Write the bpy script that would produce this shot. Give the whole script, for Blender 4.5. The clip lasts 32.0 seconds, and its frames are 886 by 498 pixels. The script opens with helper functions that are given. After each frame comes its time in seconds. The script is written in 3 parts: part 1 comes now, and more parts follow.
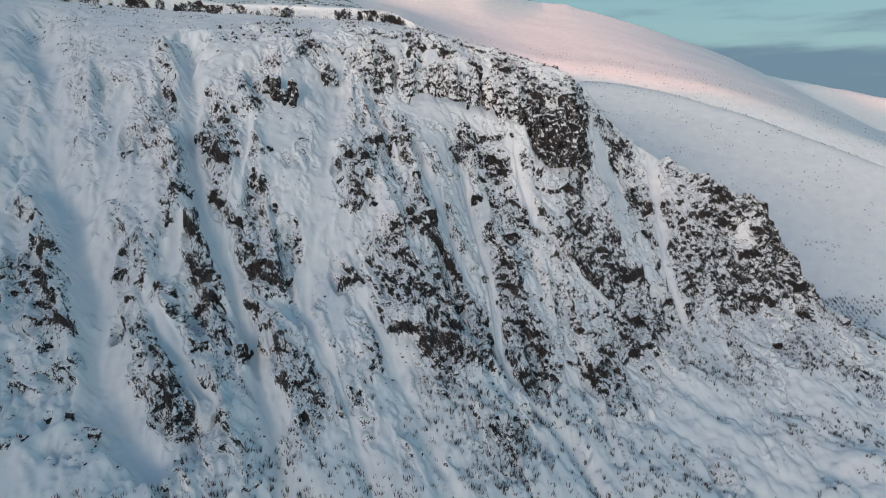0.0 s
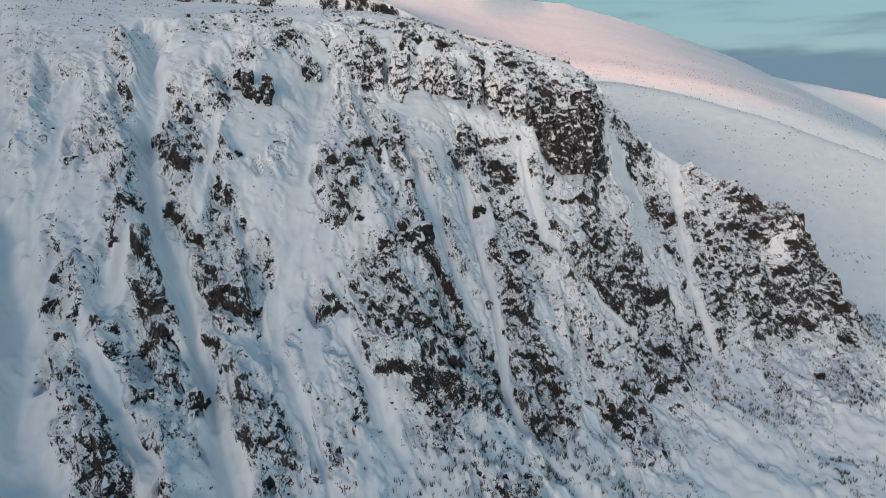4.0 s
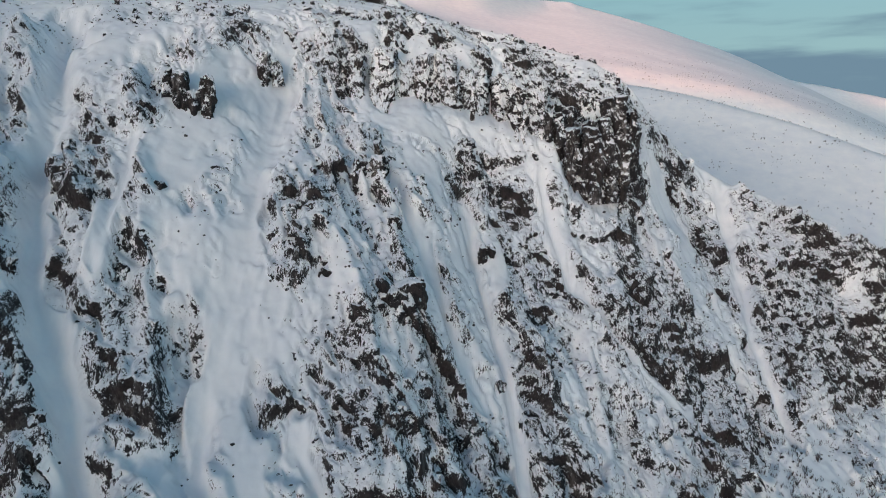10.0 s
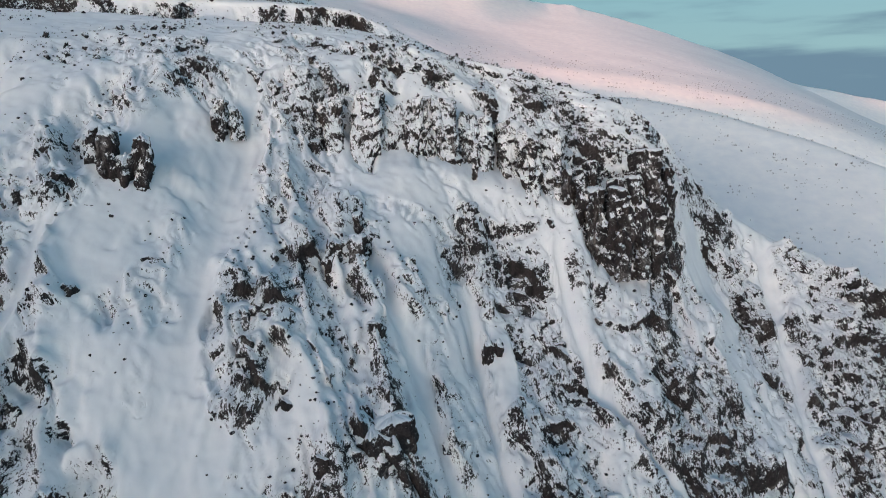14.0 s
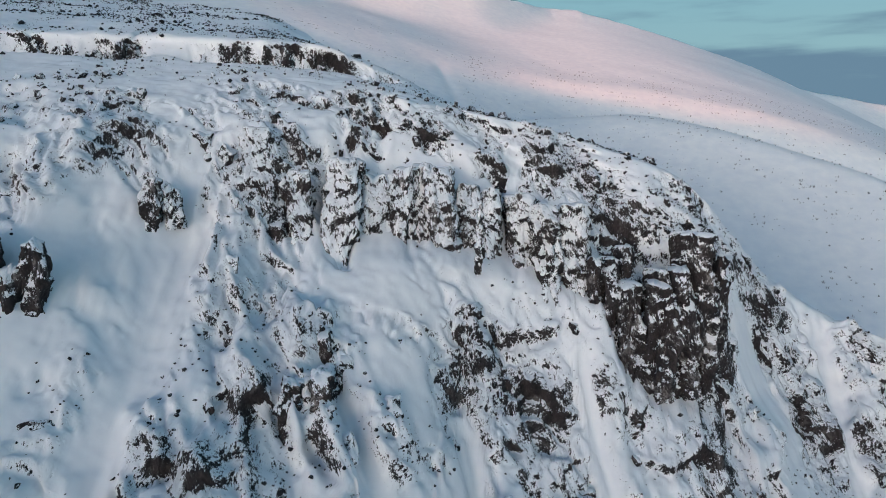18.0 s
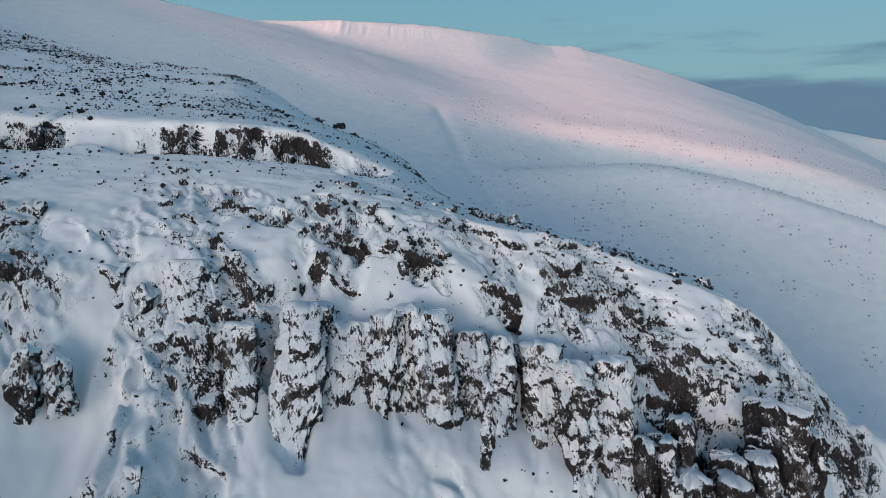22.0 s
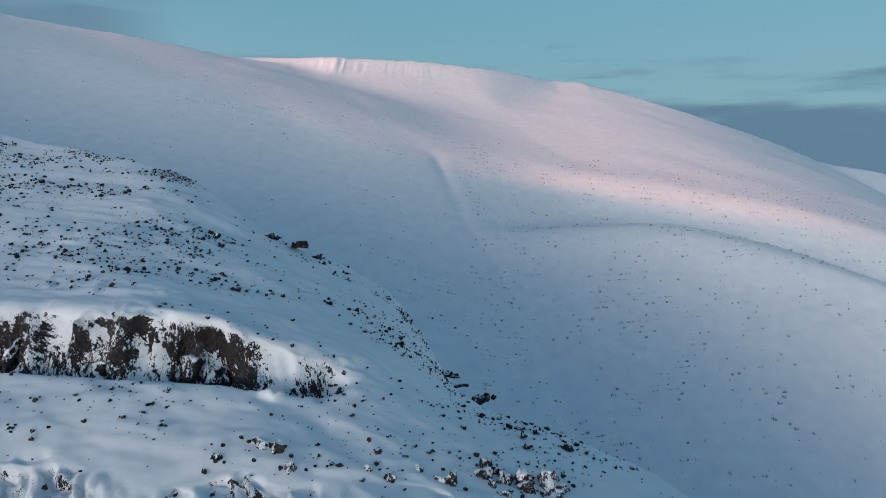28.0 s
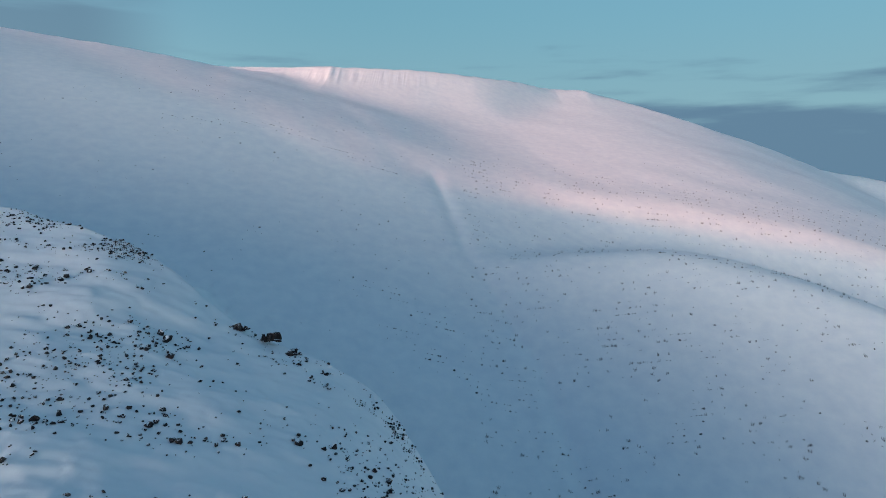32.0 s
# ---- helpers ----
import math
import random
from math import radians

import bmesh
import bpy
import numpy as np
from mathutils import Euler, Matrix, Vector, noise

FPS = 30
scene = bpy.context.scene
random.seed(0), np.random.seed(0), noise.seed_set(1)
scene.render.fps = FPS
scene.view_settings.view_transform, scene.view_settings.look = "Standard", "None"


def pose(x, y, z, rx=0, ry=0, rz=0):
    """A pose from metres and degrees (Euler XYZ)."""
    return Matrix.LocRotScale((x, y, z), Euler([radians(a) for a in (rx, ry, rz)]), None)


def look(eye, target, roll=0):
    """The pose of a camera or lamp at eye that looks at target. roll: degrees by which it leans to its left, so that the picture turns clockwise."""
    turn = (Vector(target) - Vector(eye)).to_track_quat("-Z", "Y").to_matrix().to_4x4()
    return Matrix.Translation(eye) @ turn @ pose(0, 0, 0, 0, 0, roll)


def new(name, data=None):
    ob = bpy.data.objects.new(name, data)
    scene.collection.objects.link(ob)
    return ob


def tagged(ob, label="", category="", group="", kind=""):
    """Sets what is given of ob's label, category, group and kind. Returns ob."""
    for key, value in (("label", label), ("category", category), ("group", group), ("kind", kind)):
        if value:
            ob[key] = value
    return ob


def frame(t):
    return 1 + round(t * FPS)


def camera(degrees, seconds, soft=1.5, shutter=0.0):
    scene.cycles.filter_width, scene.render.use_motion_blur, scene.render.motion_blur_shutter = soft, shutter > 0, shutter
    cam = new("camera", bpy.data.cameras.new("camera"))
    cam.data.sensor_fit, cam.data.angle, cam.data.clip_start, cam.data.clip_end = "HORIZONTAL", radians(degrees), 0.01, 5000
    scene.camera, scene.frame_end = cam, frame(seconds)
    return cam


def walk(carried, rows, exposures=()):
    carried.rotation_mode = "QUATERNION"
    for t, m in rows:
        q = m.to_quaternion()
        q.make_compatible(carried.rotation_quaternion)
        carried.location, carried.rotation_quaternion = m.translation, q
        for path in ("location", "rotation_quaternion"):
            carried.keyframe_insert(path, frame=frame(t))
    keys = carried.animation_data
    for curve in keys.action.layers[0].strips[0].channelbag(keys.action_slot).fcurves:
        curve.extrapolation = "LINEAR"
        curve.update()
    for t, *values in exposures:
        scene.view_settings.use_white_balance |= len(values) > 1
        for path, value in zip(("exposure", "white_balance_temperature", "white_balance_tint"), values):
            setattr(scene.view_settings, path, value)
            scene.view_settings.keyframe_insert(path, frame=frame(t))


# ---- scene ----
# ---------------------------------------------------------------- camera
LENS = 70.0
cam = camera(LENS, 32.0, soft=1.0)
# seconds, x, y, z, degrees down, degrees to the right
PATH = (
    (0, -0.00, 0.00, 0.00, 12.893, -0.000),
    (0.5, 0.01, 3.16, -0.12, 12.887, 0.024),
    (1, 0.03, 6.35, -0.25, 12.871, 0.054),
    (1.5, 0.05, 9.60, -0.39, 12.842, 0.075),
    (2, 0.07, 12.90, -0.54, 12.828, 0.099),
    (2.5, 0.11, 16.27, -0.69, 12.807, 0.116),
    (3, 0.16, 19.69, -0.85, 12.765, 0.121),
    (3.5, 0.21, 23.13, -1.03, 12.719, 0.137),
    (5.5, 0.49, 37.22, -1.74, 12.556, 0.143),
    (6, 0.60, 40.78, -1.86, 12.527, 0.151),
    (6.5, 0.68, 44.33, -1.94, 12.510, 0.153),
    (7, 0.73, 47.88, -1.99, 12.498, 0.164),
    (7.5, 0.76, 51.46, -1.97, 12.484, 0.181),
    (8, 0.75, 55.08, -1.83, 12.467, 0.201),
    (8.5, 0.71, 58.75, -1.51, 12.478, 0.227),
    (9, 0.70, 62.45, -0.95, 12.505, 0.251),
    (9.5, 0.74, 66.21, -0.09, 12.526, 0.284),
    (10, 0.79, 70.02, 1.06, 12.547, 0.304),
    (10.5, 0.83, 73.82, 2.41, 12.596, 0.346),
    (11, 0.88, 77.62, 3.88, 12.622, 0.394),
    (11.5, 0.91, 81.41, 5.36, 12.646, 0.427),
    (12, 0.98, 85.15, 6.83, 12.684, 0.447),
    (12.5, 1.08, 88.86, 8.26, 12.696, 0.463),
    (13, 1.19, 92.57, 9.68, 12.706, 0.464),
    (13.5, 1.30, 96.29, 11.09, 12.711, 0.452),
    (14, 1.44, 100.00, 12.45, 12.706, 0.438),
    (14.5, 1.58, 103.70, 13.81, 12.684, 0.418),
    (16.5, 2.27, 118.40, 19.53, 12.682, 0.347),
    (17, 2.45, 122.22, 21.04, 12.693, 0.324),
    (17.5, 2.60, 125.99, 22.52, 12.700, 0.304),
    (18, 2.72, 129.73, 23.98, 12.713, 0.298),
    (18.5, 2.80, 133.44, 25.43, 12.736, 0.293),
    (19, 2.90, 137.15, 26.88, 12.740, 0.289),
    (19.5, 2.98, 140.90, 28.31, 12.710, 0.290),
    (20, 3.09, 144.70, 29.72, 12.369, 0.283),
    (20.5, 3.20, 148.53, 31.17, 11.964, 0.274),
    (21, 3.30, 152.33, 32.63, 11.546, 0.273),
    (21.5, 3.42, 156.06, 34.07, 11.010, 0.272),
    (22, 3.60, 159.79, 35.53, 10.199, 0.258),
    (22.5, 3.76, 163.50, 36.99, 9.035, 0.228),
    (23, 3.92, 167.16, 38.45, 8.082, 0.200),
    (23.5, 4.06, 170.80, 39.95, 8.046, 0.196),
    (24, 4.20, 174.46, 41.46, 8.024, 0.187),
    (24.5, 4.29, 178.16, 42.93, 8.020, 0.183),
    (25, 4.39, 181.86, 44.36, 8.021, 0.186),
    (25.5, 4.50, 185.60, 45.82, 8.011, 0.173),
    (27.5, 4.67, 200.17, 51.86, 8.022, 0.209),
    (28, 4.80, 202.73, 53.36, 8.004, 0.220),
    (28.5, 4.84, 205.03, 54.81, 7.999, 0.246),
    (29, 4.78, 207.16, 56.23, 8.013, 0.283),
    (29.5, 4.73, 209.32, 57.67, 8.022, 0.319),
    (30, 4.72, 211.67, 59.15, 8.006, 0.342),
    (30.5, 4.75, 214.24, 60.65, 7.973, 0.366),
    (31, 4.78, 217.01, 62.15, 7.956, 0.381),
    (31.5, 4.80, 219.92, 63.65, 7.957, 0.399),
    (32, 4.83, 222.90, 65.16, 7.945, 0.421),
)
ROWS = []
for t, x, y, z, down, right in PATH:
    ROWS.append((t, pose(x, y, z, 90.0 - down, 0.0, -right)))
# the clip darkens and cools a little as it leaves the crag for the shaded slope
walk(cam, ROWS, exposures=((0, 0.69, 6500, 7), (14, 0.70, 6300, 6), (18, 0.59, 6000, 5), (21, 0.50, 5900, 5), (24, 0.33, 5700, 3), (30, 0.46, 5700, 4), (32, 0.49, 5700, 4)))

# ---------------------------------------------------------------- light
SUN_UP, SUN_FROM = 8.5, 238.0      # degrees above the horizon; bearing of the sun, clockwise from +y
world = bpy.data.worlds.new("world")
scene.world = world
world.use_nodes = True
wn, wl = world.node_tree.nodes, world.node_tree.links
wn.clear()
w_out = wn.new("ShaderNodeOutputWorld")
w_bg = wn.new("ShaderNodeBackground")
w_sky = wn.new("ShaderNodeTexSky")
w_sky.sky_type, w_sky.sun_disc = "NISHITA", False
w_sky.sun_elevation, w_sky.sun_rotation = radians(SUN_UP), radians(SUN_FROM)
w_sky.altitude, w_sky.air_density, w_sky.dust_density, w_sky.ozone_density = 800, 1.0, 0.6, 1.0
w_bg.inputs["Strength"].default_value = 0.12
w_geo = wn.new("ShaderNodeTexCoord")
w_sep = wn.new("ShaderNodeSeparateXYZ")
wl.new(w_geo.outputs["Generated"], w_sep.inputs[0])
az, el = radians(SUN_FROM), radians(SUN_UP)
toward = Vector((math.sin(az) * math.cos(el), math.cos(az) * math.cos(el), math.sin(el)))


def w_range(value, lo, hi, top):
    r = wn.new("ShaderNodeMapRange")
    r.interpolation_type = "SMOOTHSTEP"
    r.inputs["From Min"].default_value, r.inputs["From Max"].default_value, r.inputs["To Max"].default_value = lo, hi, top
    wl.new(value, r.inputs["Value"])
    return r.outputs[0]


def w_math(op, p, q):
    k = wn.new("ShaderNodeMath")
    k.operation = op
    for i, v in enumerate((p, q)):
        if isinstance(v, (int, float)):
            k.inputs[i].default_value = v
        else:
            wl.new(v, k.inputs[i])
    return k.outputs[0]


def w_blend(amount, under, colour):
    k = wn.new("ShaderNodeMix")
    k.data_type = "RGBA"
    k.inputs[7].default_value = (*colour, 1)
    wl.new(amount, k.inputs[0])
    wl.new(under, k.inputs[6])
    return k.outputs[2]


w_dot = wn.new("ShaderNodeVectorMath")
w_dot.operation = "DOT_PRODUCT"
w_dot.inputs[1].default_value = (math.sin(az), math.cos(az), 0)
wl.new(w_geo.outputs["Generated"], w_dot.inputs[0])
toward_sun = w_dot.outputs["Value"]
# clear turquoise on the side away from the sun, a broad pale afterglow on the sun's side
away = w_range(toward_sun, 0.35, -0.45, 1.0)
sky = w_blend(w_math("MULTIPLY", away, w_range(w_sep.outputs[2], 1.1, 0.06, 0.9)), w_sky.outputs[0], (1.15, 2.25, 2.6))
# paler low down
sky = w_blend(w_math("MULTIPLY", away, w_range(w_sep.outputs[2], 0.24, 0.06, 0.6)), sky, (1.75, 2.5, 2.65))
glow = w_math("MULTIPLY", w_range(toward_sun, 0.35, 1.0, 1.0), w_range(w_sep.outputs[2], 0.36, 0.04, 0.9))
sky = w_blend(glow, sky, (112.0, 87.0, 69.0))
# a bank of cloud along the horizon
w_map = wn.new("ShaderNodeMapping")
w_map.inputs["Scale"].default_value = (3.0, 3.0, 24.0)
wl.new(w_geo.outputs["Generated"], w_map.inputs["Vector"])
w_noise = wn.new("ShaderNodeTexNoise")
w_noise.inputs["Scale"].default_value, w_noise.inputs["Detail"].default_value = 1.3, 7.0
wl.new(w_map.outputs[0], w_noise.inputs["Vector"])
lift = w_math("MULTIPLY", w_math("SUBTRACT", w_noise.outputs[0], 0.5), 0.31)
bank = w_range(w_math("SUBTRACT", w_sep.outputs[2], lift), 0.135, 0.05, 0.9)
sky = w_blend(w_math("MULTIPLY", bank, away), sky, (0.78, 1.22, 1.68))
# and a low cloud over the shoulder
cap = w_range(w_math("SUBTRACT", w_sep.outputs[2], w_math("MULTIPLY", lift, 0.5)), 0.26, 0.20, 0.75)
sky = w_blend(w_math("MULTIPLY", w_math("MULTIPLY", cap, w_range(w_sep.outputs[0], -0.34, -0.48, 1.0)), w_range(w_sep.outputs[1], 0.55, 0.75, 1.0)), sky, (0.85, 1.28, 1.66))
wl.new(sky, w_bg.inputs[0])
wl.new(w_bg.outputs[0], w_out.inputs[0])
sun = new("sun", bpy.data.lights.new("sun", "SUN"))
sun.data.energy, sun.data.angle, sun.data.color = 3.4, radians(1.6), (1.0, 0.37, 0.24)
sun.matrix_world = look(toward * 900.0, (0, 0, 0))


# ---------------------------------------------------------------- materials
def node(n, kind, **values):
    k = n.new(kind)
    for key, value in values.items():
        k.inputs[key.replace("_", " ")].default_value = value
    return k


def ramp(n, stops):
    r = n.new("ShaderNodeValToRGB")
    e = r.color_ramp.elements
    while len(e) < len(stops):
        e.new(0.5)
    for k, (at, colour) in zip(e, stops):
        k.position, k.color = at, (*colour, 1)
    return r


def maths(n, l, op, a, b=None, c=None):
    k = n.new("ShaderNodeMath")
    k.operation = op
    for i, v in enumerate((a, b, c)):
        if v is None:
            continue
        if isinstance(v, (int, float)):
            k.inputs[i].default_value = v
        else:
            l.new(v, k.inputs[i])
    return k.outputs[0]


def noise_at(n, l, vector, scale, detail, rough):
    k = node(n, "ShaderNodeTexNoise", Scale=scale, Detail=detail, Roughness=rough)
    l.new(vector, k.inputs["Vector"])
    return k.outputs[0]


def shifted(n, l, vector, by):
    k = n.new("ShaderNodeVectorMath")
    k.operation = "ADD"
    k.inputs[1].default_value = by
    l.new(vector, k.inputs[0])
    return k.outputs[0]


def eased(n, l, value, lo, hi, top=1.0):
    r = n.new("ShaderNodeMapRange")
    r.interpolation_type = "SMOOTHSTEP"
    r.inputs["From Min"].default_value, r.inputs["From Max"].default_value, r.inputs["To Max"].default_value = lo, hi, top
    l.new(value, r.inputs["Value"])
    return r.outputs[0]


def rock_and_snow(name, bias, from_sheet, frost=0.6, patchy=1.0, tint=(1.0, 1.0, 1.0)):
    """Dark frosted rock with snow on whatever lies flat enough to hold it: every small ledge keeps its snow, every small step shows its rock."""
    m = bpy.data.materials.new(name)
    m.use_nodes = True
    n, l = m.node_tree.nodes, m.node_tree.links
    b = n["Principled BSDF"]
    geo = n.new("ShaderNodeNewGeometry")
    place = geo.outputs["Position"]
    sep = n.new("ShaderNodeSeparateXYZ")
    l.new(geo.outputs["Normal"], sep.inputs[0])
    nz = sep.outputs[2]
    # the grain of the rock turns from place to place
    sway = node(n, "ShaderNodeTexNoise", Scale=0.07, Detail=2.0, Roughness=0.5)
    l.new(place, sway.inputs["Vector"])
    bend = n.new("ShaderNodeVectorMath")
    bend.operation = "MULTIPLY_ADD"
    bend.inputs[1].default_value = (9.0, 9.0, 9.0)
    l.new(sway.outputs["Color"], bend.inputs[0])
    l.new(place, bend.inputs[2])
    grain = n.new("ShaderNodeMapping")
    grain.inputs["Scale"].default_value = (1.0, 0.6, 0.5)
    grain.inputs["Rotation"].default_value = (0.0, 0.22, 0.1)
    l.new(bend.outputs[0], grain.inputs["Vector"])
    along = grain.outputs[0]
    big = noise_at(n, l, along, 0.22, 4.0, 0.6)
    mid = noise_at(n, l, along, 1.15, 6.0, 0.7)
    mid_up = noise_at(n, l, shifted(n, l, along, (0.14, 0.0, 0.2)), 1.15, 6.0, 0.7)
    fine = noise_at(n, l, along, 5.0, 4.0, 0.75)
    fine_up = noise_at(n, l, shifted(n, l, along, (0.04, 0.0, 0.06)), 5.0, 4.0, 0.75)
    step = maths(n, l, "ADD", maths(n, l, "MULTIPLY", maths(n, l, "SUBTRACT", mid_up, mid), 5.5), maths(n, l, "MULTIPLY", maths(n, l, "SUBTRACT", fine_up, fine), 3.0))
    wear = maths(n, l, "ADD", maths(n, l, "MULTIPLY_ADD", big, 1.4, -0.7), maths(n, l, "MULTIPLY_ADD", mid, 1.8, -0.9))
    wear = maths(n, l, "ADD", wear, maths(n, l, "MULTIPLY_ADD", fine, 1.6, -0.8))
    wear = maths(n, l, "MULTIPLY", maths(n, l, "ADD", wear, step), patchy)
    total = maths(n, l, "ADD", maths(n, l, "MULTIPLY_ADD", nz, -1.7, bias), wear)
    if from_sheet:
        at = n.new("ShaderNodeAttribute")
        at.attribute_name = "rocky"
        total = maths(n, l, "ADD", total, maths(n, l, "MULTIPLY_ADD", at.outputs["Fac"], 2.1, -2.1))
    bare = eased(n, l, total, -0.02, 0.07)
    rock = ramp(n, ((0.34, (0.007, 0.006, 0.007)), (0.47, (0.018, 0.0148, 0.0155)), (0.58, (0.040, 0.033, 0.0335)), (0.74, (0.095, 0.082, 0.081))))
    for e in rock.color_ramp.elements:
        e.color = (e.color[0] * tint[0], e.color[1] * tint[1], e.color[2] * tint[2], 1)
    l.new(maths(n, l, "MULTIPLY_ADD", fine, 0.55, maths(n, l, "MULTIPLY", mid, 0.45)), rock.inputs[0])
    rust = n.new("ShaderNodeMix")
    rust.data_type = "RGBA"
    rust.inputs[7].default_value = (0.046, 0.032, 0.031, 1)
    l.new(maths(n, l, "MULTIPLY_ADD", big, 1.0, -0.42), rust.inputs[0])
    l.new(rock.outputs[0], rust.inputs[6])
    # hoar frost in the grain of the rock, none on the undersides
    rime = noise_at(n, l, shifted(n, l, along, (40.0, 7.0, 3.0)), 2.6, 6.0, 0.78)
    patch = noise_at(n, l, shifted(n, l, along, (11.0, 3.0, 8.0)), 0.35, 3.0, 0.6)
    frosty = eased(n, l, maths(n, l, "MULTIPLY_ADD", patch, 0.7, rime), 0.86, 1.02, frost)
    lee = n.new("ShaderNodeMapRange")
    lee.inputs["From Min"].default_value, lee.inputs["From Max"].default_value = -0.15, 0.12
    l.new(nz, lee.inputs["Value"])
    frosted = n.new("ShaderNodeMix")
    frosted.data_type = "RGBA"
    frosted.inputs[7].default_value = (0.60, 0.56, 0.55, 1)
    l.new(maths(n, l, "MULTIPLY", frosty, lee.outputs[0]), frosted.inputs[0])
    l.new(rust.outputs[2], frosted.inputs[6])
    snow = ramp(n, ((0.3, (0.79, 0.81, 0.85)), (0.7, (0.88, 0.885, 0.90))))
    l.new(noise_at(n, l, place, 0.16, 4.0, 0.55), snow.inputs[0])
    both = n.new("ShaderNodeMix")
    both.data_type = "RGBA"
    l.new(bare, both.inputs[0])
    l.new(snow.outputs[0], both.inputs[6])
    l.new(frosted.outputs[2], both.inputs[7])
    l.new(both.outputs[2], b.inputs["Base Color"])
    l.new(maths(n, l, "MULTIPLY_ADD", bare, 0.2, 0.62), b.inputs["Roughness"])
    b.inputs["Specular IOR Level"].default_value = 0.25
    # relief: strong where rock is near, soft on deep snow
    rough = eased(n, l, total, -1.15, 0.1)
    swell = noise_at(n, l, shifted(n, l, along, (5.0, 21.0, 9.0)), 0.42, 3.0, 0.5)
    relief = maths(n, l, "SUBTRACT", maths(n, l, "MULTIPLY_ADD", swell, 1.5, maths(n, l, "MULTIPLY_ADD", fine, 0.15, mid)), 1.325)
    relief = maths(n, l, "MULTIPLY", relief, maths(n, l, "MULTIPLY_ADD", rough, 0.9, 0.10))
    bump = node(n, "ShaderNodeBump", Strength=0.85, Distance=0.27)
    l.new(relief, bump.inputs["Height"])
    l.new(bump.outputs[0], b.inputs["Normal"])
    return m


SNOW_ROCK = rock_and_snow("snow_and_rock", 1.13, True, 0.10)
BARE_ROCK = rock_and_snow("frosted_rock", 0.35, False, 0.35, 0.9)
SUMMIT_ROCK = rock_and_snow("black_summit_rock", 0.85, False, 0.15, 1.0)
DARK_ROCK = rock_and_snow("bare_dark_rock", 0.72, False, 0.3, 0.72, (1.0, 1.0, 1.0))
STONE = rock_and_snow("dark_stone", 1.7, False, 0.12, 1.0, (0.75, 0.78, 0.82))


def plain(name, colour, spread_of, rough):
    m = bpy.data.materials.new(name)
    m.use_nodes = True
    n, l = m.node_tree.nodes, m.node_tree.links
    b = n["Principled BSDF"]
    t = node(n, "ShaderNodeTexNoise", Scale=1.7, Detail=3.0)
    geo = n.new("ShaderNodeNewGeometry")
    l.new(geo.outputs["Position"], t.inputs["Vector"])
    r = ramp(n, ((0.3, tuple(c * (1 - spread_of) for c in colour)), (0.7, tuple(c * (1 + spread_of) for c in colour))))
    l.new(t.outputs[0], r.inputs[0])
    l.new(r.outputs[0], b.inputs["Base Color"])
    b.inputs["Roughness"].default_value = rough
    return m


SNOW = plain("wind_packed_snow", (0.79, 0.805, 0.84), 0.05, 0.65)
TWIG = plain("bare_twigs", (0.085, 0.068, 0.066), 0.4, 0.9)

# ---------------------------------------------------------------- lie of the land
def lattice(ix, iy, iz, seed):
    h = (ix * 374761393 + iy * 668265263 + iz * 2147483647 + seed * 1274126177) & 0xFFFFFFFF
    h = ((h ^ (h >> 13)) * 1274126177) & 0xFFFFFFFF
    h = ((h ^ (h >> 16)) * 2246822519) & 0xFFFFFFFF
    return ((h ^ (h >> 15)) & 0xFFFFFF) / float(0xFFFFFF) * 2.0 - 1.0


def vnoise(x, y, z=None, seed=0):
    """Smooth noise between -1 and 1, unit cell, for whole arrays."""
    x, y = np.asarray(x, float), np.asarray(y, float)
    fx, fy = np.floor(x), np.floor(y)
    ix, iy = fx.astype(np.int64), fy.astype(np.int64)
    u, v = x - fx, y - fy
    u, v = u * u * u * (u * (u * 6 - 15) + 10), v * v * v * (v * (v * 6 - 15) + 10)

    def level(iz):
        a, b = lattice(ix, iy, iz, seed), lattice(ix + 1, iy, iz, seed)
        c, d = lattice(ix, iy + 1, iz, seed), lattice(ix + 1, iy + 1, iz, seed)
        p, q = a + (b - a) * u, c + (d - c) * u
        return p + (q - p) * v
    if z is None:
        return level(0)
    fz = np.floor(z)
    iz, w = fz.astype(np.int64), z - fz
    w = w * w * (3 - 2 * w)
    a, b = level(iz), level(iz + 1)
    return a + (b - a) * w


def fbm(x, y, octaves=4, seed=0, z=None, gain=0.5):
    s, a = 0.0, 1.0
    for k in range(octaves):
        s = s + a * vnoise(x * 2 ** k, y * 2 ** k, None if z is None else z * 2 ** k, seed + k)
        a *= gain
    return s


def smooth(e0, e1, x):
    t = np.clip((x - e0) / (e1 - e0), 0, 1)
    return t * t * (3 - 2 * t)


def smax(a, b, k):
    h = np.clip(0.5 + 0.5 * (a - b) / k, 0, 1)
    return b + (a - b) * h + k * h * (1 - h)


def smin(a, b, k):
    return -smax(-a, -b, k)


# the crag in slices across the view: at x, the (y, z) of apron, foot, lower wall, ledge, band foot, rim, brow, terrace, tor top, back edge
SLICES = []


def cut_at(x, *knots):
    SLICES.append((x, knots))


